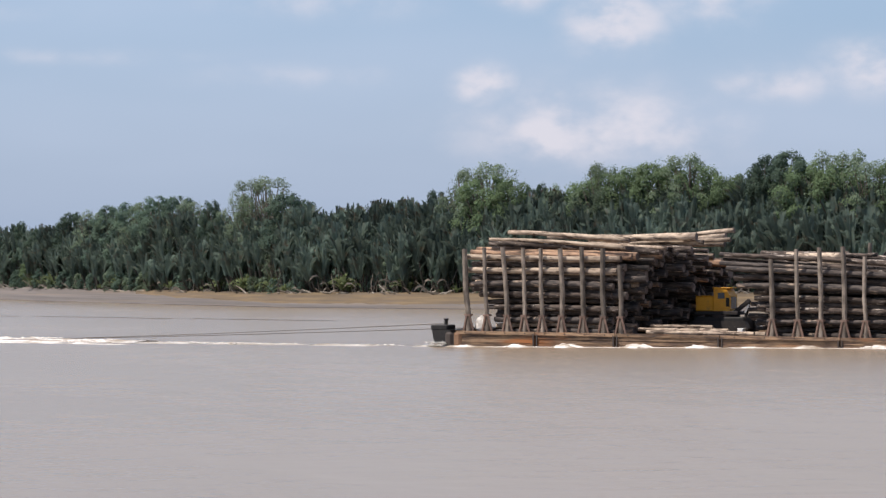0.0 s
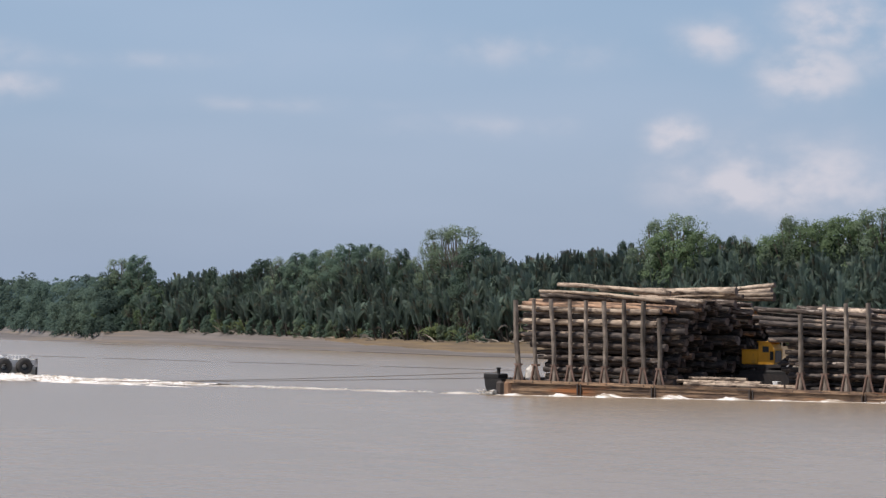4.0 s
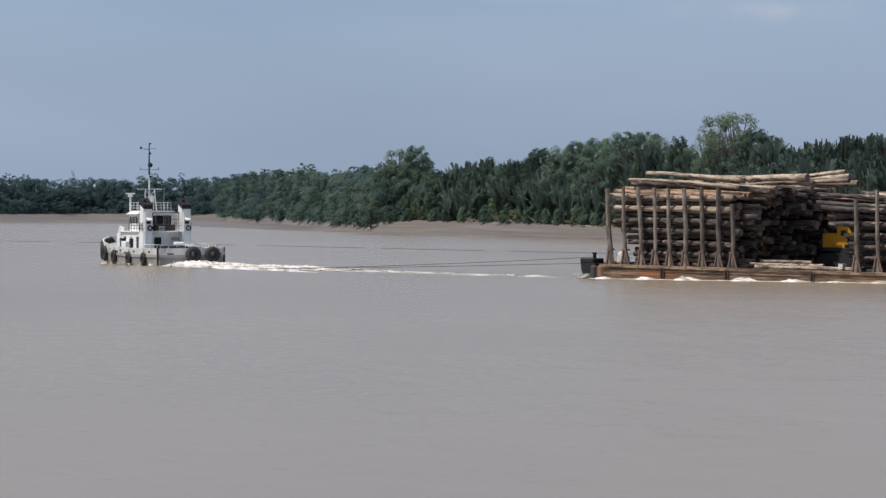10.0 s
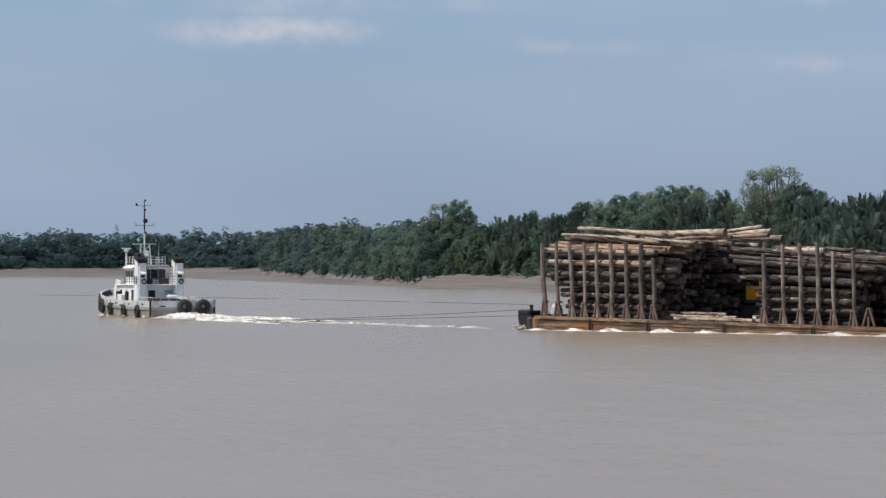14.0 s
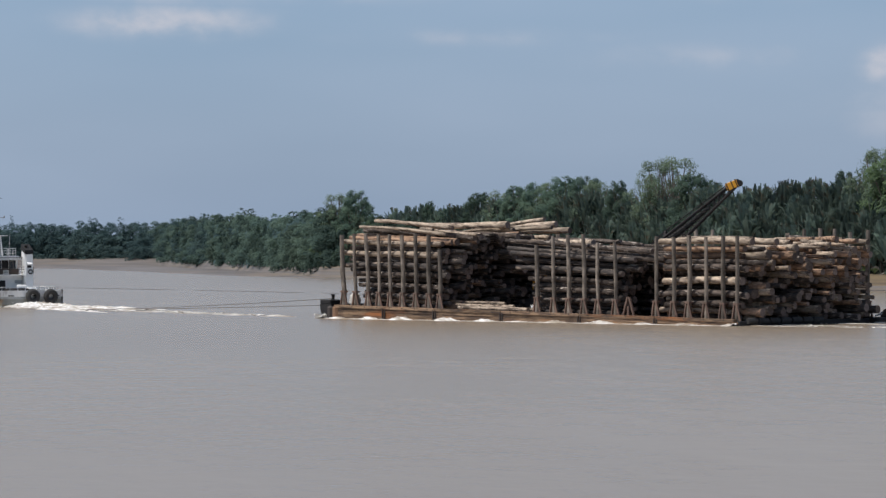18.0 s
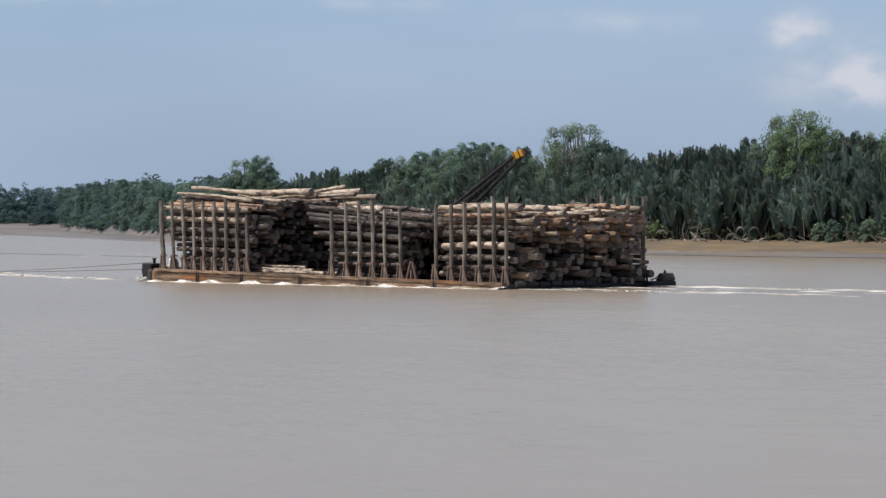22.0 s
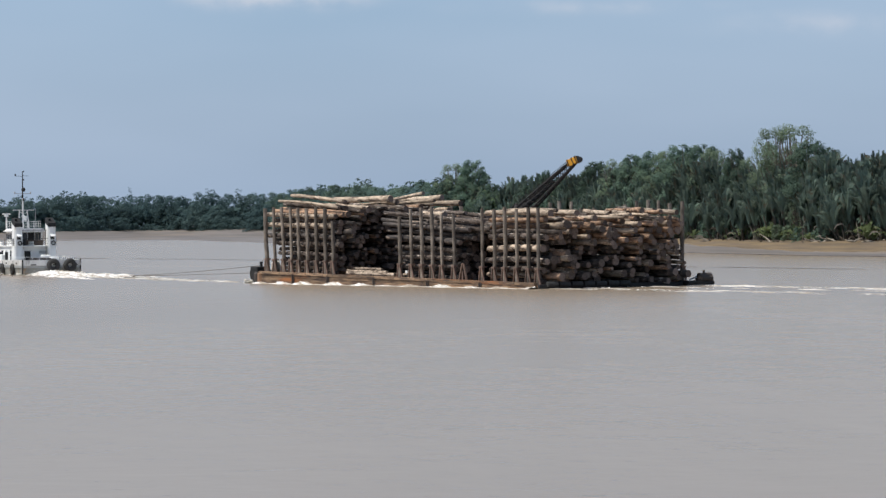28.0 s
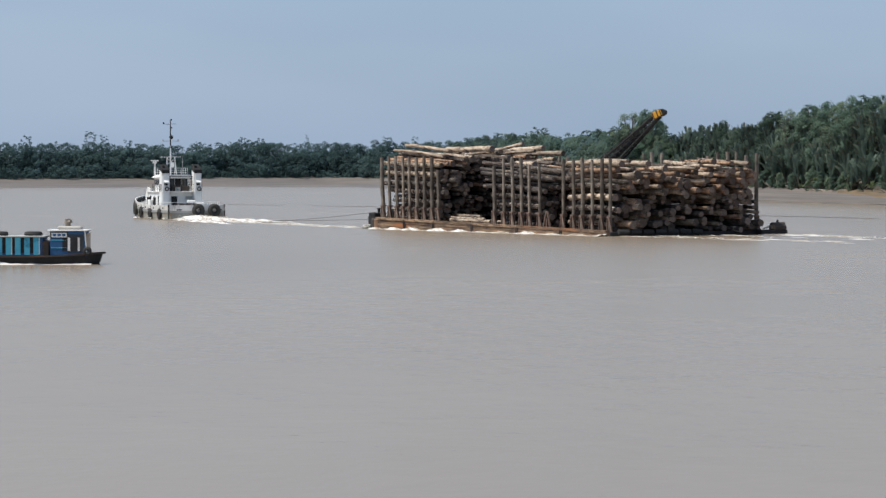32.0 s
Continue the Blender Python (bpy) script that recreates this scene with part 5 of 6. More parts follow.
            box(bm, (s * 2.17, y, 5.2), (0.06, 0.72, 0.78), bevel=0.015)
            part("window", bm, GLASS_DARK, wheel, "dark wheelhouse window")
    for x in (-1.45, -0.48, 0.48, 1.45):
        bm = bmesh.new()
        box(bm, (x, 11.58, 4.95), (0.88, 0.06, 1.45), bevel=0.015)
        part("window", bm, GLASS_DARK if x != 0.48 else BLACK, wheel)
    for x, y, w, h, m in ((-1.0, 10.6, 0.7, 0.5, DEAD), (0.2, 10.2, 1.0, 0.7, STEEL), (1.2, 10.7, 0.8, 0.4, RUST), (-0.2, 9.2, 0.6, 0.55, GREY_PAINT), (0.1, 9.7, 3.0, 0.75, RUST_DARK), (-1.3, 9.1, 0.5, 0.9, BLACK)):
        bm = bmesh.new()
        box(bm, (x, y, 3.9 + h / 2), (w, 0.6, h), bevel=0.05)
        part("deck_locker", bm, m, tug)
    for x in (-1.15, 1.15):  # ladders from the upper deck to the roof
        bm = bmesh.new()
        for e in (-0.2, 0.2):
            beam(bm, (x + e, 10.7, 3.9), (x + e, 11.2, 6.2), 0.06)
        for k in range(6):
            beam(bm, (x - 0.2, 10.74 + 0.08 * k, 4.1 + 0.37 * k), (x + 0.2, 10.74 + 0.08 * k, 4.1 + 0.37 * k), 0.05)
        part("ladder", bm, DEAD if x > 0 else WHITE, tug)
    for y in (2.4, 7.4, 12.0, 15.6):  # rust runs under the scuppers
        for s in (-1, 1):
            bm = bmesh.new()
            box(bm, (s * (hull_section(y, 1.6) - 0.0), y, sheer(y) - 0.42), (0.05, 0.5, 0.22))
            part("scupper", bm, BLACK, tug)
    for x in (-0.7, 0.7):
        bm = bmesh.new()
        box(bm, (x, 15.78, 5.2), (1.1, 0.06, 0.75))
        part("window", bm, GLASS_DARK, wheel)
    bm = bmesh.new()
    loft(bm, [[(-2.55 * k, 10.9, z), (2.55 * k, 10.9, z), (2.55 * k, 14.6, z), (1.5, 15.9, z), (-1.5, 15.9, z), (-2.55 * k, 14.6, z)] for z, k in ((5.76, 1.0), (5.86, 1.02), (6.25, 0.78))])
    part("wheelhouse_roof", bm, WHITE, wheel, "white overhanging roof")
    # funnels
    for s in (-1, 1):
        bm = bmesh.new()
        x = s * 2.35
        loft(bm, [[(x - 0.62, 7.6, 1.3), (x + 0.62, 7.6, 1.3), (x + 0.62, 9.5, 1.3), (x - 0.62, 9.5, 1.3)],
                  [(x - 0.52, 7.7, 6.8), (x + 0.52, 7.7, 6.8), (x + 0.52, 9.2, 7.5), (x - 0.52, 9.2, 7.5)]])
        bmesh.ops.bevel(bm, geom=[e for e in bm.edges if abs(e.verts[0].co.z - e.verts[1].co.z) > 3], offset=0.16, segments=3, affect="EDGES")
        fun = part("funnel", bm, WHITE, tug, "tall white funnel casing")
        bm = bmesh.new()
        loft(bm, [[(x - 0.57, 7.64, 6.45), (x + 0.57, 7.64, 6.45), (x + 0.57, 9.28, 7.05), (x - 0.57, 9.28, 7.05)],
                  [(x - 0.53, 7.68, 6.95), (x + 0.53, 7.68, 6.95), (x + 0.53, 9.24, 7.7), (x - 0.53, 9.24, 7.7)]])
        part("funnel_top", bm, BLACK, fun, "soot-black funnel top")
        bm = bmesh.new()
        tube(bm, [(x - 0.18, 8.6, 6.9), (x - 0.18, 8.3, 7.6)], 0.19, 10)
        part("exhaust_pipe", bm, BLACK, fun)
        bm = bmesh.new()
        loft(bm, [[(x - 0.3, 7.72, 5.35), (x + 0.3, 7.72, 5.35), (x + 0.3, 7.2, 5.05), (x - 0.3, 7.2, 5.05)], [(x - 0.3, 7.72, 5.5), (x + 0.3, 7.72, 5.5), (x + 0.3, 7.15, 5.2), (x - 0.3, 7.15, 5.2)]])
        part("vent_hood", bm, WHITE, fun)
        bm = bmesh.new()
        box(bm, (x, 7.64, 4.95), (0.5, 0.06, 0.42))
        part("vent_opening", bm, BLACK, fun)
        bm = bmesh.new()
        torus(bm, pose(x + 0.1, 7.45, 4.25, 90, 0, 0), 0.26, 0.08, 14, 6)
        part("lifebuoy", bm, STEEL, fun)
    # life-raft drums, hose reel and stores aft of the house
    for x, y, z in ((1.3, 7.5, 2.35), (2.4, 6.9, 2.1), (1.9, 7.0, 1.75)):
        bm = bmesh.new()
        tube(bm, [(x - 0.62, y, z), (x - 0.5, y, z), (x + 0.5, y, z), (x + 0.62, y, z)], [0.2, 0.3, 0.3, 0.2], 12)
        part("liferaft_drum", bm, WHITE, tug, "white life-raft drum")
    bm = bmesh.new()
    for k in (0, 1):
        beam(bm, (0.8, 6.8 + 0.8 * k, 1.3), (3.0, 6.8 + 0.8 * k, 1.3), 0.12)
        for x in (0.8, 3.0):
            beam(bm, (x, 6.8 + 0.8 * k, 1.2), (x, 6.8 + 0.8 * k, 2.05), 0.09)
    part("raft_cradle", bm, STEEL, tug)
    # dark line where the bulwark meets the hull, and freeing ports at the stern
    for x in (-2.6, 0.5, 3.2):
        bm = bmesh.new()
        box(bm, (x, -0.1, 1.36), (0.75, 0.06, 0.14))
        part("freeing_port", bm, BLACK, tug)
    for s in (-1, 1):
        for y in (10.2, 13.4, 18.4):
            bm = bmesh.new()
            w = hull_section(y, sheer(y) - 0.5)
            box(bm, (s * (w - 0.01), y, sheer(y) - 0.6), (0.12, 0.9, 0.16))
            part("freeing_port", bm, BLACK, tug)
        # steps of the side: a raised locker with a dark opening behind the wing screen
        bm = bmesh.new()
        box(bm, (s * 2.95, 14.0, 1.95), (0.45, 1.5, 1.5), bevel=0.05)
        part("side_locker", bm, WHITE, tug)
        bm = bmesh.new()
        box(bm, (s * 2.86, 15.3, 2.2), (0.3, 0.7, 1.7))
        part("side_doorway", bm, BLACK, tug)
        bm = bmesh.new()
        box(bm, (s * 2.86, 12.1, 2.15), (0.3, 0.55, 1.75))
        part("side_doorway", bm, BLACK, tug)
    # awning frame and stores between the funnels
    bm = bmesh.new()
    for x in (-1.6, 1.6):
        beam(bm, (x, 8.3, 3.9), (x, 8.3, 6.0), 0.08)
    beam(bm, (-1.7, 8.3, 6.0), (1.7, 8.3, 6.0), 0.08)
    beam(bm, (-1.7, 8.3, 5.2), (1.7, 8.3, 5.2), 0.05)
    part("awning_frame", bm, STEEL, tug)
    # railings
    def rail(name, pts, z0, h, bars=3, mat=WHITE):
        for (xa, ya), (xb, yb) in zip(pts, pts[1:]):
            bm = bmesh.new()
            n = max(1, int(math.hypot(xb - xa, yb - ya) / 0.9))
            for i in range(n + 1):
                px, py = xa + (xb - xa) * i / n, ya + (yb - ya) * i / n
                beam(bm, (px, py, z0), (px, py, z0 + h), 0.05)
            for j in range(1, bars + 1):
                beam(bm, (xa, ya, z0 + h * j / bars), (xb, yb, z0 + h * j / bars), 0.05)
            part(name, bm, mat, tug)
    rail("upper_railing", [(-3.0, 12.5), (-3.0, 8.0), (3.0, 8.0), (3.0, 12.5)], 3.9, 0.95, 3, STEEL)
    rail("roof_railing", [(-1.9, 15.0), (-1.9, 11.6), (1.9, 11.6), (1.9, 15.0), (-1.9, 15.0)], 6.25, 0.95)
    rail("stern_railing", [(-3.6, 6.5), (-3.6, 0.4), (3.4, 0.4), (3.4, 6.5)], 1.95, 0.45, 1)
    # deck gear aft
    bm = bmesh.new()
    tube(bm, [(-1.2, 5.6, 1.75), (1.2, 5.6, 1.75)], 0.5, 14)
    for x in (-1.3, 0, 1.3):
        box(bm, (x, 5.6, 1.65), (0.14, 1.3, 1.1))
    part("towing_winch", bm, STEEL, tug)
    bm = bmesh.new()
    for x in (-0.6, 0.6):
        tube(bm, [(x, 2.6, 1.2), (x, 2.6, 2.1)], 0.16, 10)
    beam(bm, (-1.0, 2.6, 1.85), (1.0, 2.6, 1.85), 0.2)
    part("towing_bitt", bm, BLACK, tug)
    for x, y, s in ((2.0, 7.0, 0.9), (0.3, 7.4, 0.7), (-1.8, 5.0, 0.6)):
        bm = bmesh.new()
        box(bm, (x, y, 1.25 + s / 2), (s * 1.3, s, s), bevel=0.04)
        part("deck_box", bm, PALE_STEEL, tug)
    # mast with spreaders, radar post, lights
    my = 13.78
    mast = part("mast", tube_mesh([(0, my, 6.2), (0, my, 9.0), (0, my, 10.4)], [0.13, 0.11, 0.10]), WHITE, tug, "slim white signal mast")
    part("topmast", tube_mesh([(0, my, 10.4), (0, my, 12.0), (0, my, 14.1)], [0.10, 0.09, 0.06]), STEEL, mast, "dark upper mast")
    bm = bmesh.new()
    for s in (-1, 1):
        beam(bm, (s * 0.75, my - 0.4, 6.2), (s * 0.55, my - 0.2, 8.75), 0.12)
        beam(bm, (s * 0.7, my - 0.4, 7.6), (-s * 0.6, my - 0.3, 8.6), 0.06)
    box(bm, (0, my - 0.1, 8.78), (2.9, 0.5, 0.08))
    part("mast_frame", bm, WHITE, mast)
    bm = bmesh.new()
    beam(bm, (-1.15, my, 11.05), (1.15, my, 11.05), 0.07)
    for x in (-1.12, 1.12):
        beam(bm, (x, my, 11.0), (x, my, 11.3), 0.14)
    part("spreader", bm, PALE_STEEL, mast)
    bm = bmesh.new()
    beam(bm, (-1.0, my, 13.5), (0, my, 13.4), 0.05)
    box(bm, (-1.0, my, 13.6), (0.2, 0.2, 0.28))
    beam(bm, (0, my, 13.5), (0.9, my, 13.5), 0.04)
    part("wind_vane", bm, STEEL, mast)
    for z, r in ((11.6, 0.28), (12.95, 0.13), (14.1, 0.12), (10.2, 0.14)):
        bm = bmesh.new()
        tube(bm, [(0.08, my - 0.12, z - r), (0.08, my - 0.12, z - r * 0.4), (0.08, my - 0.12, z + r * 0.4), (0.08, my - 0.12, z + r)], [r * 0.45, r, r, r * 0.45], 10)
        part("signal_ball" if r > 0.2 else "mast_light", bm, BLACK, mast)
    bm = bmesh.new()
    tube(bm, [(0.2, my - 0.2, 7.3), (0.2, my - 0.2, 8.0)], 0.3, 12)
    part("radar_dome", bm, WHITE, mast)
    radar = part("radar_post", tube_mesh([(-2.3, 13.9, 6.2), (-2.3, 13.9, 7.85)], [0.12, 0.12]), WHITE, tug)
    bm = bmesh.new()
    box(bm, (-2.3, 13.9, 8.0), (0.5, 0.5, 0.3), bevel=0.04)
    box(bm, (-2.3, 13.9, 8.25), (1.15, 0.2, 0.14), bevel=0.03)
    part("radar_scanner", bm, WHITE, radar, "white radar scanner")
    bm = bmesh.new()
    beam(bm, (-2.3, 13.9, 8.3), (-2.3, 13.9, 8.75), 0.04)
    part("whip_aerial", bm, STEEL, radar)
    bm = bmesh.new()
    beam(bm, (1.6, 13.4, 6.2), (1.7, 13.3, 9.0), 0.04)
    part("whip_aerial", bm, PALE_STEEL, tug)


def tube_mesh(pts, radii, sides=8):
    bm = bmesh.new()
    tube(bm, pts, radii, sides)
    return bm


build_tug()


# ---- the blue boat; x to starboard, y to the bow, its stem as origin ----
ON_BOAT = []


def build_boat():
    boat = thing("river_boat", "narrow blue wooden passenger boat with a dark hull", "boat")
    ON_BOAT.append(boat)
    L = 17.0

    def half(y):
        k = -y / L
        return 1.35 * min(1.0, (k / 0.09 + 0.03) ** 0.5) * (1 if k < 0.8 else 1 - 0.5 * (k - 0.8))

    def top(y):
        k = -y / L
        return 0.62 + 0.24 * max(0, 1 - k / 0.26) ** 1.5
    ys = [0, -0.5, -1.2, -2.2, -3.6, -5.5, -9, -13, -17]
    bm = bmesh.new()
    loft(bm, [[(-half(y) * 0.75, y - (0.45 if y == 0 else 0.12 if y == -0.5 else 0), -0.4), (half(y) * 0.75, y - (0.45 if y == 0 else 0.12 if y == -0.5 else 0), -0.4), (half(y), y, top(y) - 0.1), (-half(y), y, top(y) - 0.1)] for y in ys])
    part("hull", bm, BLACK, boat, "black tarred hull")
    bm = bmesh.new()
    loft(bm, [[(-half(y) - 0.08, y + 0.18 * (y == 0), top(y) - 0.1), (half(y) + 0.08, y + 0.18 * (y == 0), top(y) - 0.1), (half(y) + 0.08, y + 0.18 * (y == 0), top(y) + 0.03), (-half(y) - 0.08, y + 0.18 * (y == 0), top(y) + 0.03)] for y in ys])
    part("gunwale", bm, RUST_DARK, boat)
    # wheelhouse
    bm = bmesh.new()
    loft(bm, [[(-1.15, -3.6, z), (1.15, -3.6, z), (1.15, -1.05 - g, z), (-1.15, -1.05 - g, z)] for z, g in ((0.6, 0), (2.35, 0.12))])
    cab = part("wheelhouse", bm, BLUE, boat, "dark blue wheelhouse")
    for y, w in ((-1.55, 0.15), (-2.25, 0.17)):
        bm = bmesh.new()
        box(bm, (1.17, y, 1.45), (0.06, w, 0.95))
        part("white_post", bm, WHITE, cab)
        bm = bmesh.new()
        box(bm, (1.165, y - 0.3, 1.45), (0.03, 0.34, 0.95))
        part("opening", bm, BLACK, cab)
    bm = bmesh.new()
    box(bm, (1.153, -1.75, 1.5), (0.03, 1.15, 1.3))
    part("dark_front", bm, GLASS_DARK, cab, "dark open front of the wheelhouse")
    bm = bmesh.new()
    box(bm, (0, -1.09, 1.62), (2.05, 0.12, 1.2))
    part("windscreen", bm, GLASS_DARK, cab, "dark glass across the wheelhouse front")
    bm = bmesh.new()
    box(bm, (1.16, -2.95, 2.12), (0.03, 1.3, 0.5))
    part("dark_band", bm, GLASS_DARK, cab)
    bm = bmesh.new()
    box(bm, (0.35, -3.95, 1.15), (1.6, 0.5, 1.1), bevel=0.08)
    part("engine_box", bm, RUST_DARK, boat)
    for z in (1.2, 1.75):
        bm = bmesh.new()
        box(bm, (1.165, -2.95, z), (0.03, 1.2, 0.05))
        part("moulding", bm, CYAN, cab)
    bm = bmesh.new()
    box(bm, (1.18, -2.95, 2.1), (0.04, 1.1, 0.32))
    part("signboard", bm, WHITE, cab, "white name board with blurred blue writing")
    for k in range(3):
        bm = bmesh.new()
        box(bm, (1.2, -3.28 + 0.33 * k, 2.1), (0.02, 0.24, 0.16))
        part("writing", bm, BLUE, cab)
    bm = bmesh.new()
    beam(bm, (1.16, -0.98, 0.75), (1.16, -1.12, 2.38), 0.08)
    part("front_post", bm, WHITE, cab, "white corner post")
    bm = bmesh.new()
    box(bm, (0, -2.35, 2.43), (2.5, 2.85, 0.1), bevel=0.03)
    part("wheelhouse_roof", bm, WHITE, cab)
    bm = bmesh.new()
    box(bm, (0.1, -2.3, 2.6), (1.2, 1.7, 0.24), bevel=0.08)
    part("roof_bundle", bm, TARP, boat, "pale bundle on the roof")
    bm = bmesh.new()
    tube(bm, [(0.1, -2.5, 2.7), (0.1, -2.5, 3.25)], 0.2, 9)
    tube(bm, [(-0.2, -2.7, 3.0), (0.5, -2.2, 3.05)], 0.13, 8)
    part("roof_lamp", bm, DEAD, boat)
    for y in (-0.9,):
        bm = bmesh.new()
        torus(bm, pose(1.12, y - 0.05, 0.95, 0, 90, 0), 0.2, 0.13, 14, 7)
        part("tyre", bm, RUBBER, boat)
    # passenger cabin with panels and openings
    bm = bmesh.new()
    box(bm, (0, -9.75, 1.25), (2.2, 11.2, 1.4))
    saloon = part("cabin", bm, BLUE, boat, "blue passenger cabin")
    for i in range(16):
        y = -4.6 - 0.66 * i
        bm = bmesh.new()
        box(bm, (1.13, y, 1.32), (0.08, 0.40, 1.25), bevel=0.015)
        part("panel", bm, CYAN, saloon, "light blue side panel")
        bm = bmesh.new()
        box(bm, (1.115, y - 0.33, 1.38), (0.04, 0.24, 1.1))
        part("opening", bm, BLACK, saloon)
        if i % 3 == 0:
            bm = bmesh.new()
            box(bm, (1.16, y + 0.23, 1.35), (0.06, 0.06, 1.25))
            part("white_post", bm, WHITE, saloon)
    bm = bmesh.new()
    box(bm, (0, -9.75, 2.0), (2.7, 11.6, 0.12), bevel=0.04)
    part("cabin_roof", bm, GREY_PAINT, saloon, "pale grey cabin roof")
    for y in (-4.9, -7.35):
        bm = bmesh.new()
        torus(bm, pose(0.5, y, 2.17, 0, 0, 0), 0.5, 0.17, 16, 7)
        part("roof_tyre", bm, RUBBER, boat)
    bm = bmesh.new()
    tube(bm, [(0.9, -8.85, 2.0), (0.9, -8.85, 2.95)], 0.09, 8)
    beam(bm, (0.9, -8.85, 2.8), (0.9, -10.75, 2.8), 0.05)
    part("exhaust_pipe", bm, STEEL, boat)


build_boat()

# ---- wakes, foam, tow line ----


def foam_mesh(name, cells, mat, seed, size):
    """Many small irregular flecks of foam; cells: (x, y, z)."""
    g = np.random.default_rng(seed)
    c = np.array(cells, float)
    n = len(c)
    a = g.uniform(0, 2 * np.pi, n)
    s = size * g.uniform(0.5, 1.3, n)
    al = np.column_stack([np.cos(a) * s, np.sin(a) * s, g.uniform(-0.3, 0.3, n) * s])
    ac = np.column_stack([-np.sin(a) * s, np.cos(a) * s, g.uniform(-0.12, 0.12, n) * s]) * 0.75
    return diamonds(name, c, al, ac, mat)


def lumpy_strip(rnd, length, width, keep, lift, step=0.3, wave=0.25):
    """Cells of a foam streak along -y: width(s), keep(s) as a share, lift(s) in metres; s from 0 to 1."""
    cells = []
    y = 0.0
    while y < length:
        s = y / length
        w = width(s)
        x = -w
        while x < w:
            v = 0.5 + 0.5 * noise.noise((x * 0.9, y * wave, 4.2)) + 0.25 * noise.noise((x * 2.6, y * wave * 3, 9.0))
            if v * (1 - 0.5 * (x / w) ** 2) > 1 - keep(s) * rnd.uniform(0.8, 1.2):
                cells.append((x + rnd.uniform(-0.12, 0.12), -y + rnd.uniform(-0.15, 0.15), 0.03 + lift(s) * max(0, v - 0.3) * rnd.uniform(0.4, 1)))
            x += step
        y += step
    return cells


def ridge(name, ys, centre, half, height, mat, across=7):
    """A lumpy ridge of foam along y."""
    bm = bmesh.new()
    rows = []
    for y in ys:
        c, w, h = centre(y), half(y), height(y)
        rows.append([bm.verts.new((c + w * (2 * k / (across - 1) - 1) + 0.08 * noise.noise((y * 3, k, 1)), y, -0.02 + max(0.0, math.sin(math.pi * k / (across - 1))) * h * (1 + 0.7 * noise.noise((y * 2.1, k * 0.9, 2)))))
                     for k in range(across)])
    for p, q in zip(rows, rows[1:]):
        for k in range(across - 1):
            bm.faces.new((p[k], p[k + 1], q[k + 1], q[k]))
    return mesh_of(bm, name, mat, smooth=True)


def build_wakes():
    rnd = random.Random(6)

    def n1(y, f, s):
        return noise.noise((y * f, s, 0.5))

    # the tug's wash, towards the barge
    ob = tagged(new("tug_wake", foam_mesh("tug_wake", lumpy_strip(rnd, 76, lambda s: 3.6 - 1.6 * s, lambda s: 0.94 - 0.7 * s, lambda s: 1.1 * math.exp(-s * 12) + 0.10, 0.21, 0.13), FOAM, 1, 0.15)),
                "churned white propeller wash on brown water", "foam", kind="stuff")
    ON_LINE.append(ob)
    for name, y0, y1, mat, h in (("wash_streak", -38, 1, FOAM_MIX, 0.16), ("thin_wash", -78, -36.5, FOAM_THIN, 0.035)):
        ob = tagged(new(name, ridge(name, np.arange(y0, y1, 0.3), lambda y: 0.5 * n1(y, 0.12, 1), lambda y: 3.0 + 0.02 * y + 1.0 * n1(y, 0.4, 2),
                                    lambda y: h + 0.14 * n1(y, 0.45, 3) + 0.36 * math.exp(y / 24.0), mat, 13)), "pale streaked wash trailing behind the tug", "foam", kind="stuff")
        ON_LINE.append(ob)
    for name, slope, y0, w in (("diverging_wave", 0.10, -46, 1.5), ("diverging_wave", -0.08, -36, 1.2)):
        ob = tagged(new(name, ridge(name, np.arange(y0, -1.5, 0.3), lambda y: (-2.2 if slope > 0 else 2.2) + slope * y + 0.8 * n1(y, 0.12, slope), lambda y: max(0.05, w * (0.75 + 1.2 * n1(y, 0.25, slope + 4)) * min(1.0, (y - y0) / 15)),
                                    lambda y: max(0.0, 0.17 + 0.3 * n1(y, 0.28, slope + 7)) * min(1.0, (y - y0) / 20), FOAM_MIX, 9)), "broken streak of foam spreading from the tug's stern", "foam", kind="stuff")
        ON_LINE.append(ob)
    ob = tagged(new("stern_boil", ridge("stern_boil", np.arange(-15, 0.6, 0.2), lambda y: -0.4 + 0.3 * n1(y, 0.4, 6), lambda y: 3.3 + 0.8 * n1(y, 0.6, 5) + 0.06 * y,
                                        lambda y: max(0.02, (0.38 * math.exp(-((y + 2.4) / 3.2) ** 2) + 0.18 * math.exp(y / 10)) * (1 + 0.5 * n1(y, 0.9, 7))), FOAM_BOIL, 15)), "white foam boiling up behind the tug's stern", "foam", kind="stuff")
    ON_LINE.append(ob)
    ob = tagged(new("tug_bow_wave", foam_mesh("tug_bow_wave", [(s * (hull_section(y, 0) + 0.2 + abs(rnd.gauss(0, 0.25))), y, 0.05 + 0.2 * rnd.random()) for y in np.arange(1, 23, 0.18) for s in (-1, 1) if noise.noise((y * 0.5, s, 1)) > -0.1], FOAM, 3, 0.2)),
                "thin white foam along the tug's waterline", "foam", kind="stuff")
    ON_TUG.append(ob)
    # curls of foam along the barge's side
    def curl(y):  # crest after crest along the side, highest near the bow
        crest = max(0.0, math.cos(2 * math.pi * (y + 1.3 * n1(y, 0.13, 2)) / 5.3)) ** 1.1
        return crest * max(0.12, 0.55 + 0.008 * y - 0.15 + 0.7 * n1(y, 0.11, 1.7))
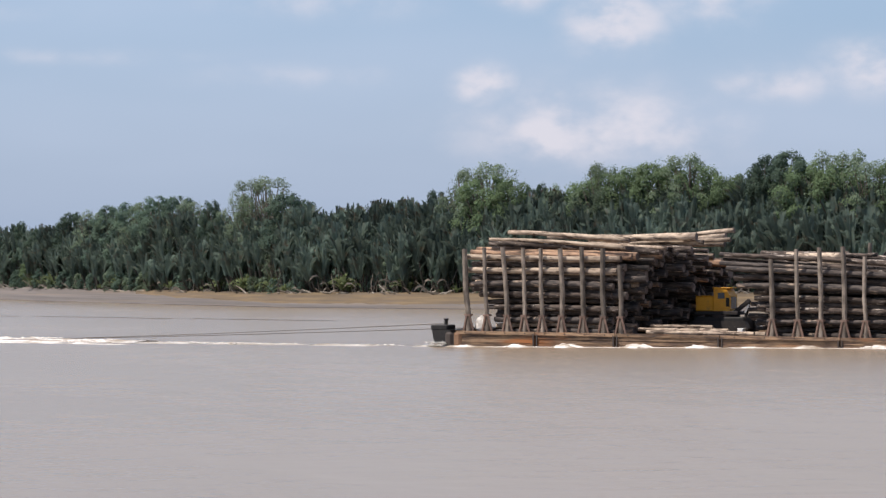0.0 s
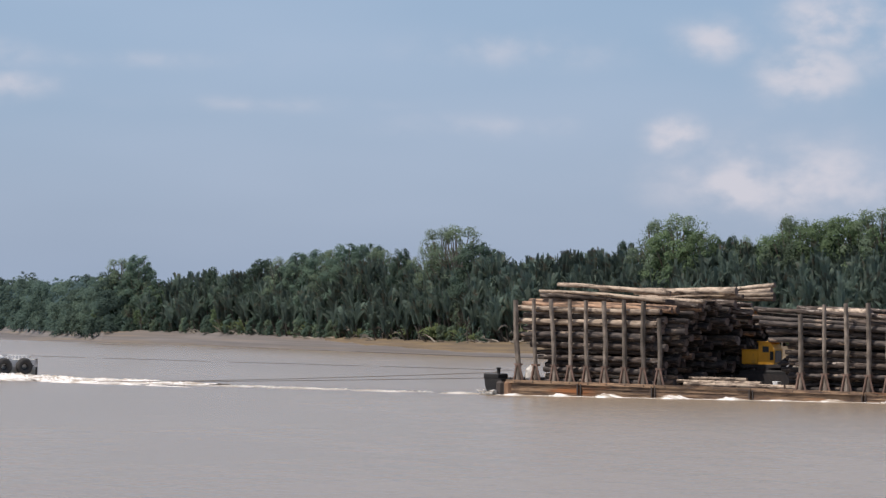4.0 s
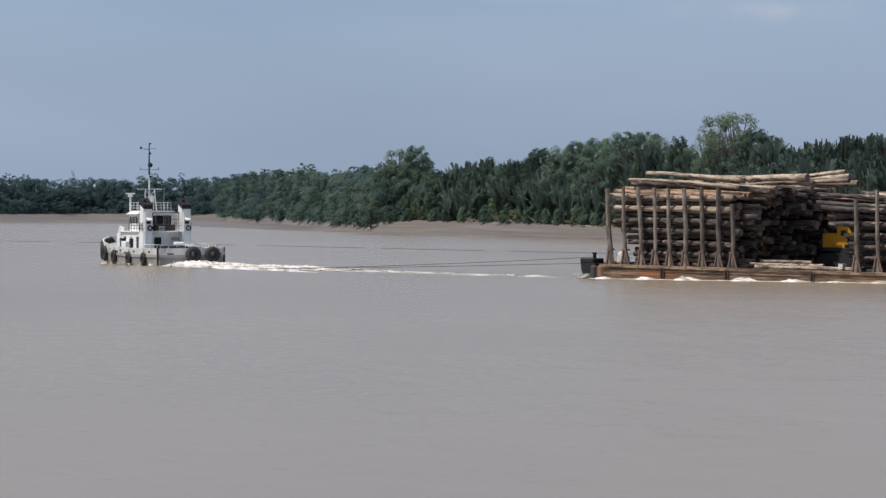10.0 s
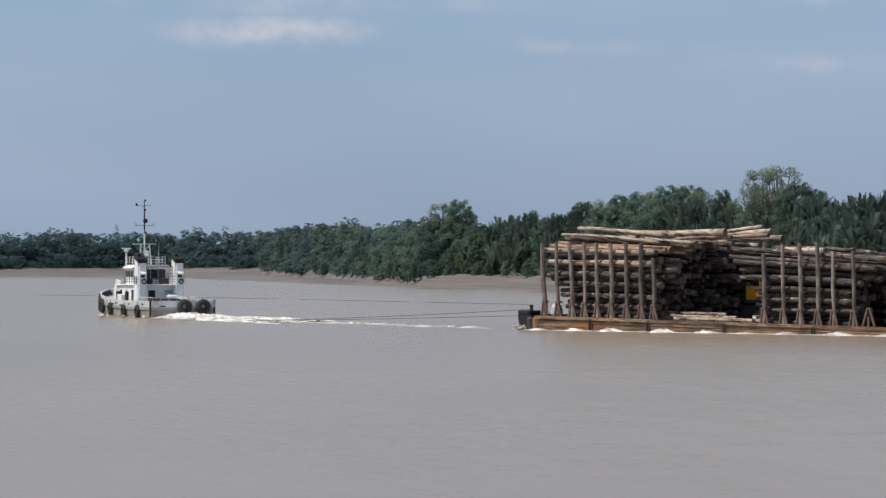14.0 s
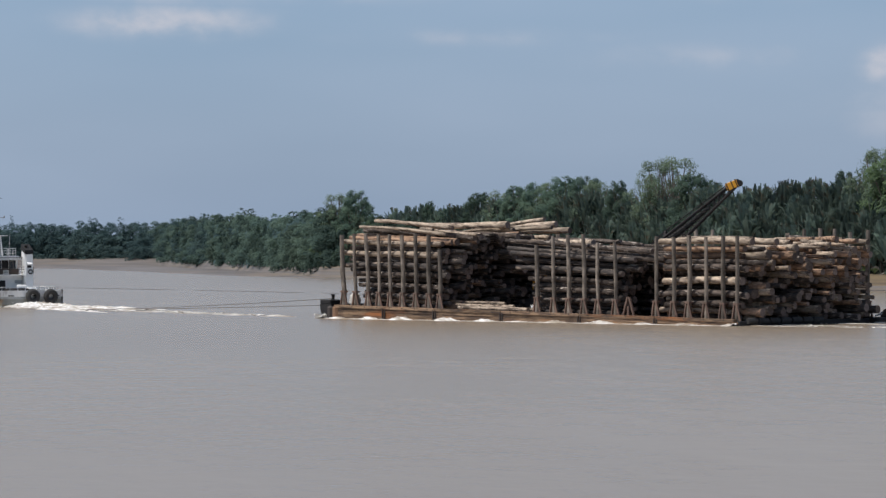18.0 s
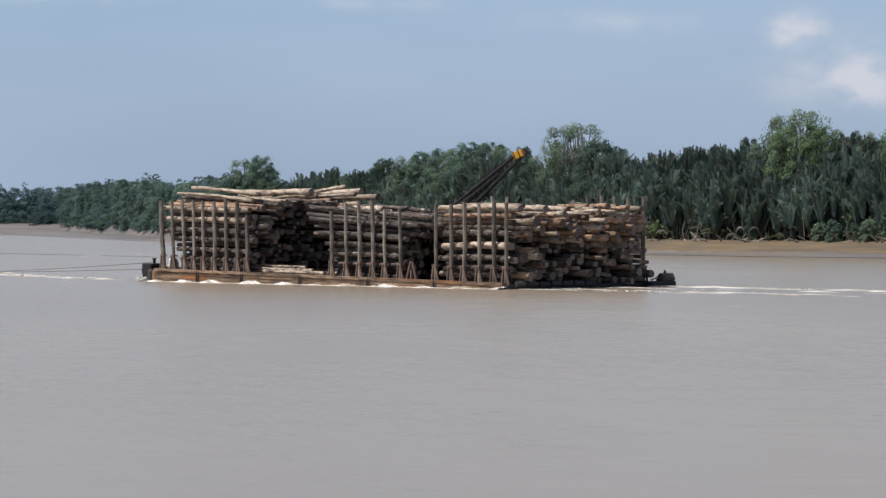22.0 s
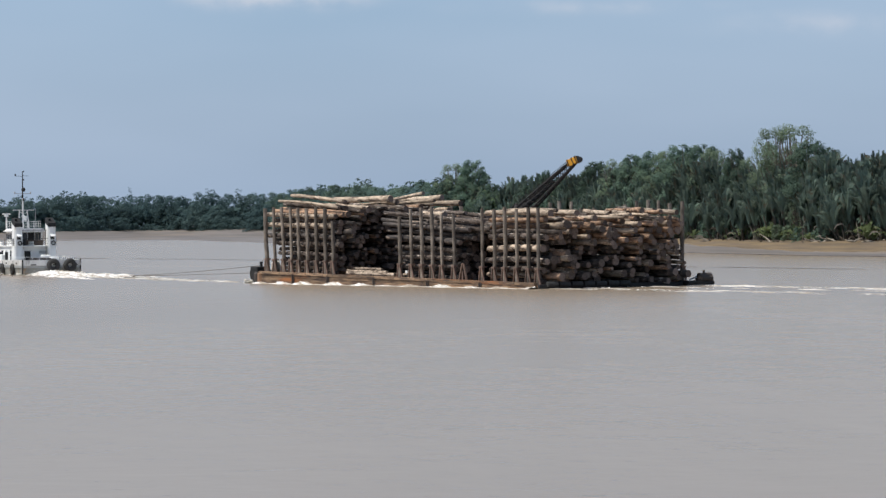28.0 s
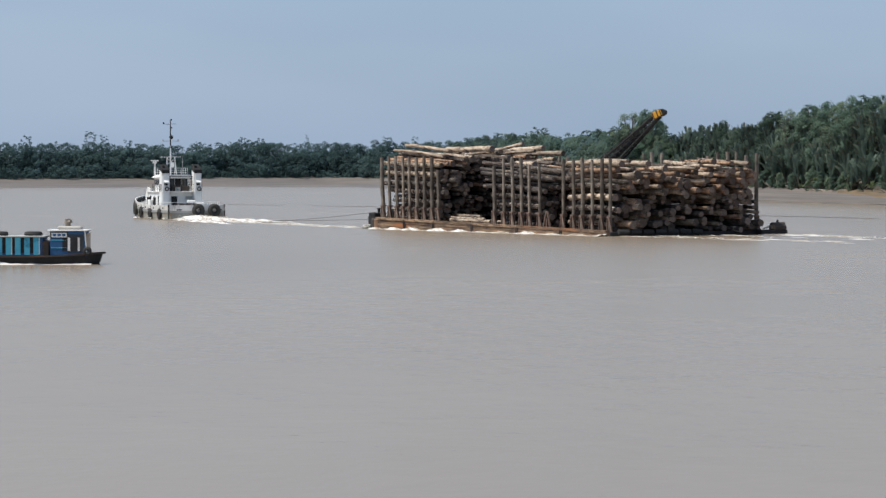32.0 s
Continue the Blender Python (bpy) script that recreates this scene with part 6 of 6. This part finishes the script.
    ob = tagged(new("barge_side_wave", ridge("barge_side_wave", np.arange(-0.5, 55.6, 0.22), lambda y: -0.75 - 0.35 * curl(y) + 0.1 * n1(y, 1, 8), lambda y: 0.45 + 0.75 * curl(y),
                                             lambda y: 0.05 + 0.30 * curl(y), FOAM_MIX)), "low curl of brown and white water along the barge's side", "foam", kind="stuff")
    ON_BARGE.append(ob)
    cells = []
    for y in np.arange(0.0, 55, 0.08):
        c = curl(y)
        for _ in range(int(6 * c)):
            x = -0.75 - 0.35 * c + rnd.gauss(0, 0.28 + 0.25 * c)
            cells.append((x, y + rnd.uniform(-0.1, 0.1), 0.06 + 0.28 * c * rnd.random() * math.exp(-abs(x + 0.75 + 0.35 * c) * 2)))
    for _ in range(700):  # round the bow
        a = rnd.random()
        cells.append((-0.5 - 1.2 * a * rnd.random(), 54.4 + 2.0 * (1 - a) * rnd.random(), 0.05 + 0.4 * rnd.random() * (1 - a)))
    ob = tagged(new("side_foam", foam_mesh("side_foam", cells, FOAM, 4, 0.12)), "flecks of white foam along the barge's side", "foam", kind="stuff")
    ON_BARGE.append(ob)
    # two thin streaks astern
    cells = []
    for x0, w, k in ((1.0, 1.3, 0.34), (18.0, 2.0, 0.38), (9.0, 6.0, 0.22)):
        cells += [(x + x0 + y * (-0.03 if x0 < 5 else 0.02), y - 0.6, z) for x, y, z in lumpy_strip(rnd, 95, lambda s: w * (1 + 1.2 * s), lambda s: k * (1 - 0.6 * s), lambda s: 0.05, 0.2, 0.07)]
    for x0, w in ((0.8, 0.8), (17.6, 1.1), (12.5, 0.5), (5.0, 0.4), (20.5, 0.5)):
        ob = tagged(new("stern_streak", ridge("stern_streak", np.arange(-90, -0.4, 0.4), lambda y: x0 + y * (-0.03 if x0 < 5 else 0.02) + 0.7 * n1(y, 0.1, x0), lambda y: max(0.05, w * (0.7 + 1.3 * n1(y, 0.22, x0 + 3)) * (1 + y / 110)),
                                              lambda y: max(0.0, 0.05 + 0.09 * n1(y, 0.3, x0 + 5)) * (1 + y / 140), FOAM_MIX if x0 == 17.6 else FOAM_THIN, 9)), "pale ragged streak of foam astern of the barge", "foam", kind="stuff")
        ON_BARGE.append(ob)
    ob = tagged(new("barge_wake", foam_mesh("barge_wake", cells, FOAM, 5, 0.15)), "long thin streaks of foam behind the barge", "foam", kind="stuff")
    ON_BARGE.append(ob)
    ob = tagged(new("boat_bow_wave", ridge("boat_bow_wave", np.arange(-17, -0.6, 0.15), lambda y: 1.15, lambda y: 0.35 + 0.25 * n1(y, 0.5, 2), lambda y: max(0.03, 0.12 + 0.22 * n1(y, 0.45, 9)), FOAM, 7)),
                "thin foam along the boat's waterline", "foam", kind="stuff")
    ON_BOAT.append(ob)
    # tow line: rises out of the water to the barge's two bitts
    rope = thing("tow_rope", "dark tow rope slanting from the water to the barge's bow", "rope")
    for x in (0.9, 17.0):
        bm = bmesh.new()
        pts = [(x + (12.0 - x) * k, 58.0 * k, (1.85 if x < 5 else 1.35) * (1 - k) ** 1.35 + 0.08 - 0.2 * (k > 0.99)) for k in [i / 18 for i in range(19)]]
        tube(bm, pts, 0.028, 6)
        part("bridle_leg", bm, ROPE, rope)
    ON_BOW.append(rope)


build_wakes()


def motions():
    times = [0, 2, 4, 6, 8, 10, 12, 14, 16, 18, 20, 22, 24, 26, 28, 30, 32]
    for ob in ON_BARGE:
        walk(ob, [(t, pose(barge_at(t)[0], barge_at(t)[1], 0, 0, 0, barge_at(t)[2])) for t in times])
    for ob in ON_TUG:
        walk(ob, [(t, pose(tug_at(t)[0], tug_at(t)[1], 0, 0, 0, tug_at(t)[2])) for t in times])
    for ob in ON_LINE:
        walk(ob, [(t, pose(tow_at(t)[0], tow_at(t)[1], 0, 0, 0, tow_at(t)[2])) for t in times])
    for ob in ON_BOW:
        walk(ob, [(t, pose(barge_at(t)[0], barge_at(t)[1], 0, 0, 0, barge_at(t)[2]) @ pose(0, 55.2, 0)) for t in times])
    for ob in ON_BOAT:
        walk(ob, [(t, pose(-41.6 + 0.8 * (t - 32), 231.0, 0, 0, 0, -88)) for t in (0, 16, 32)])


motions()
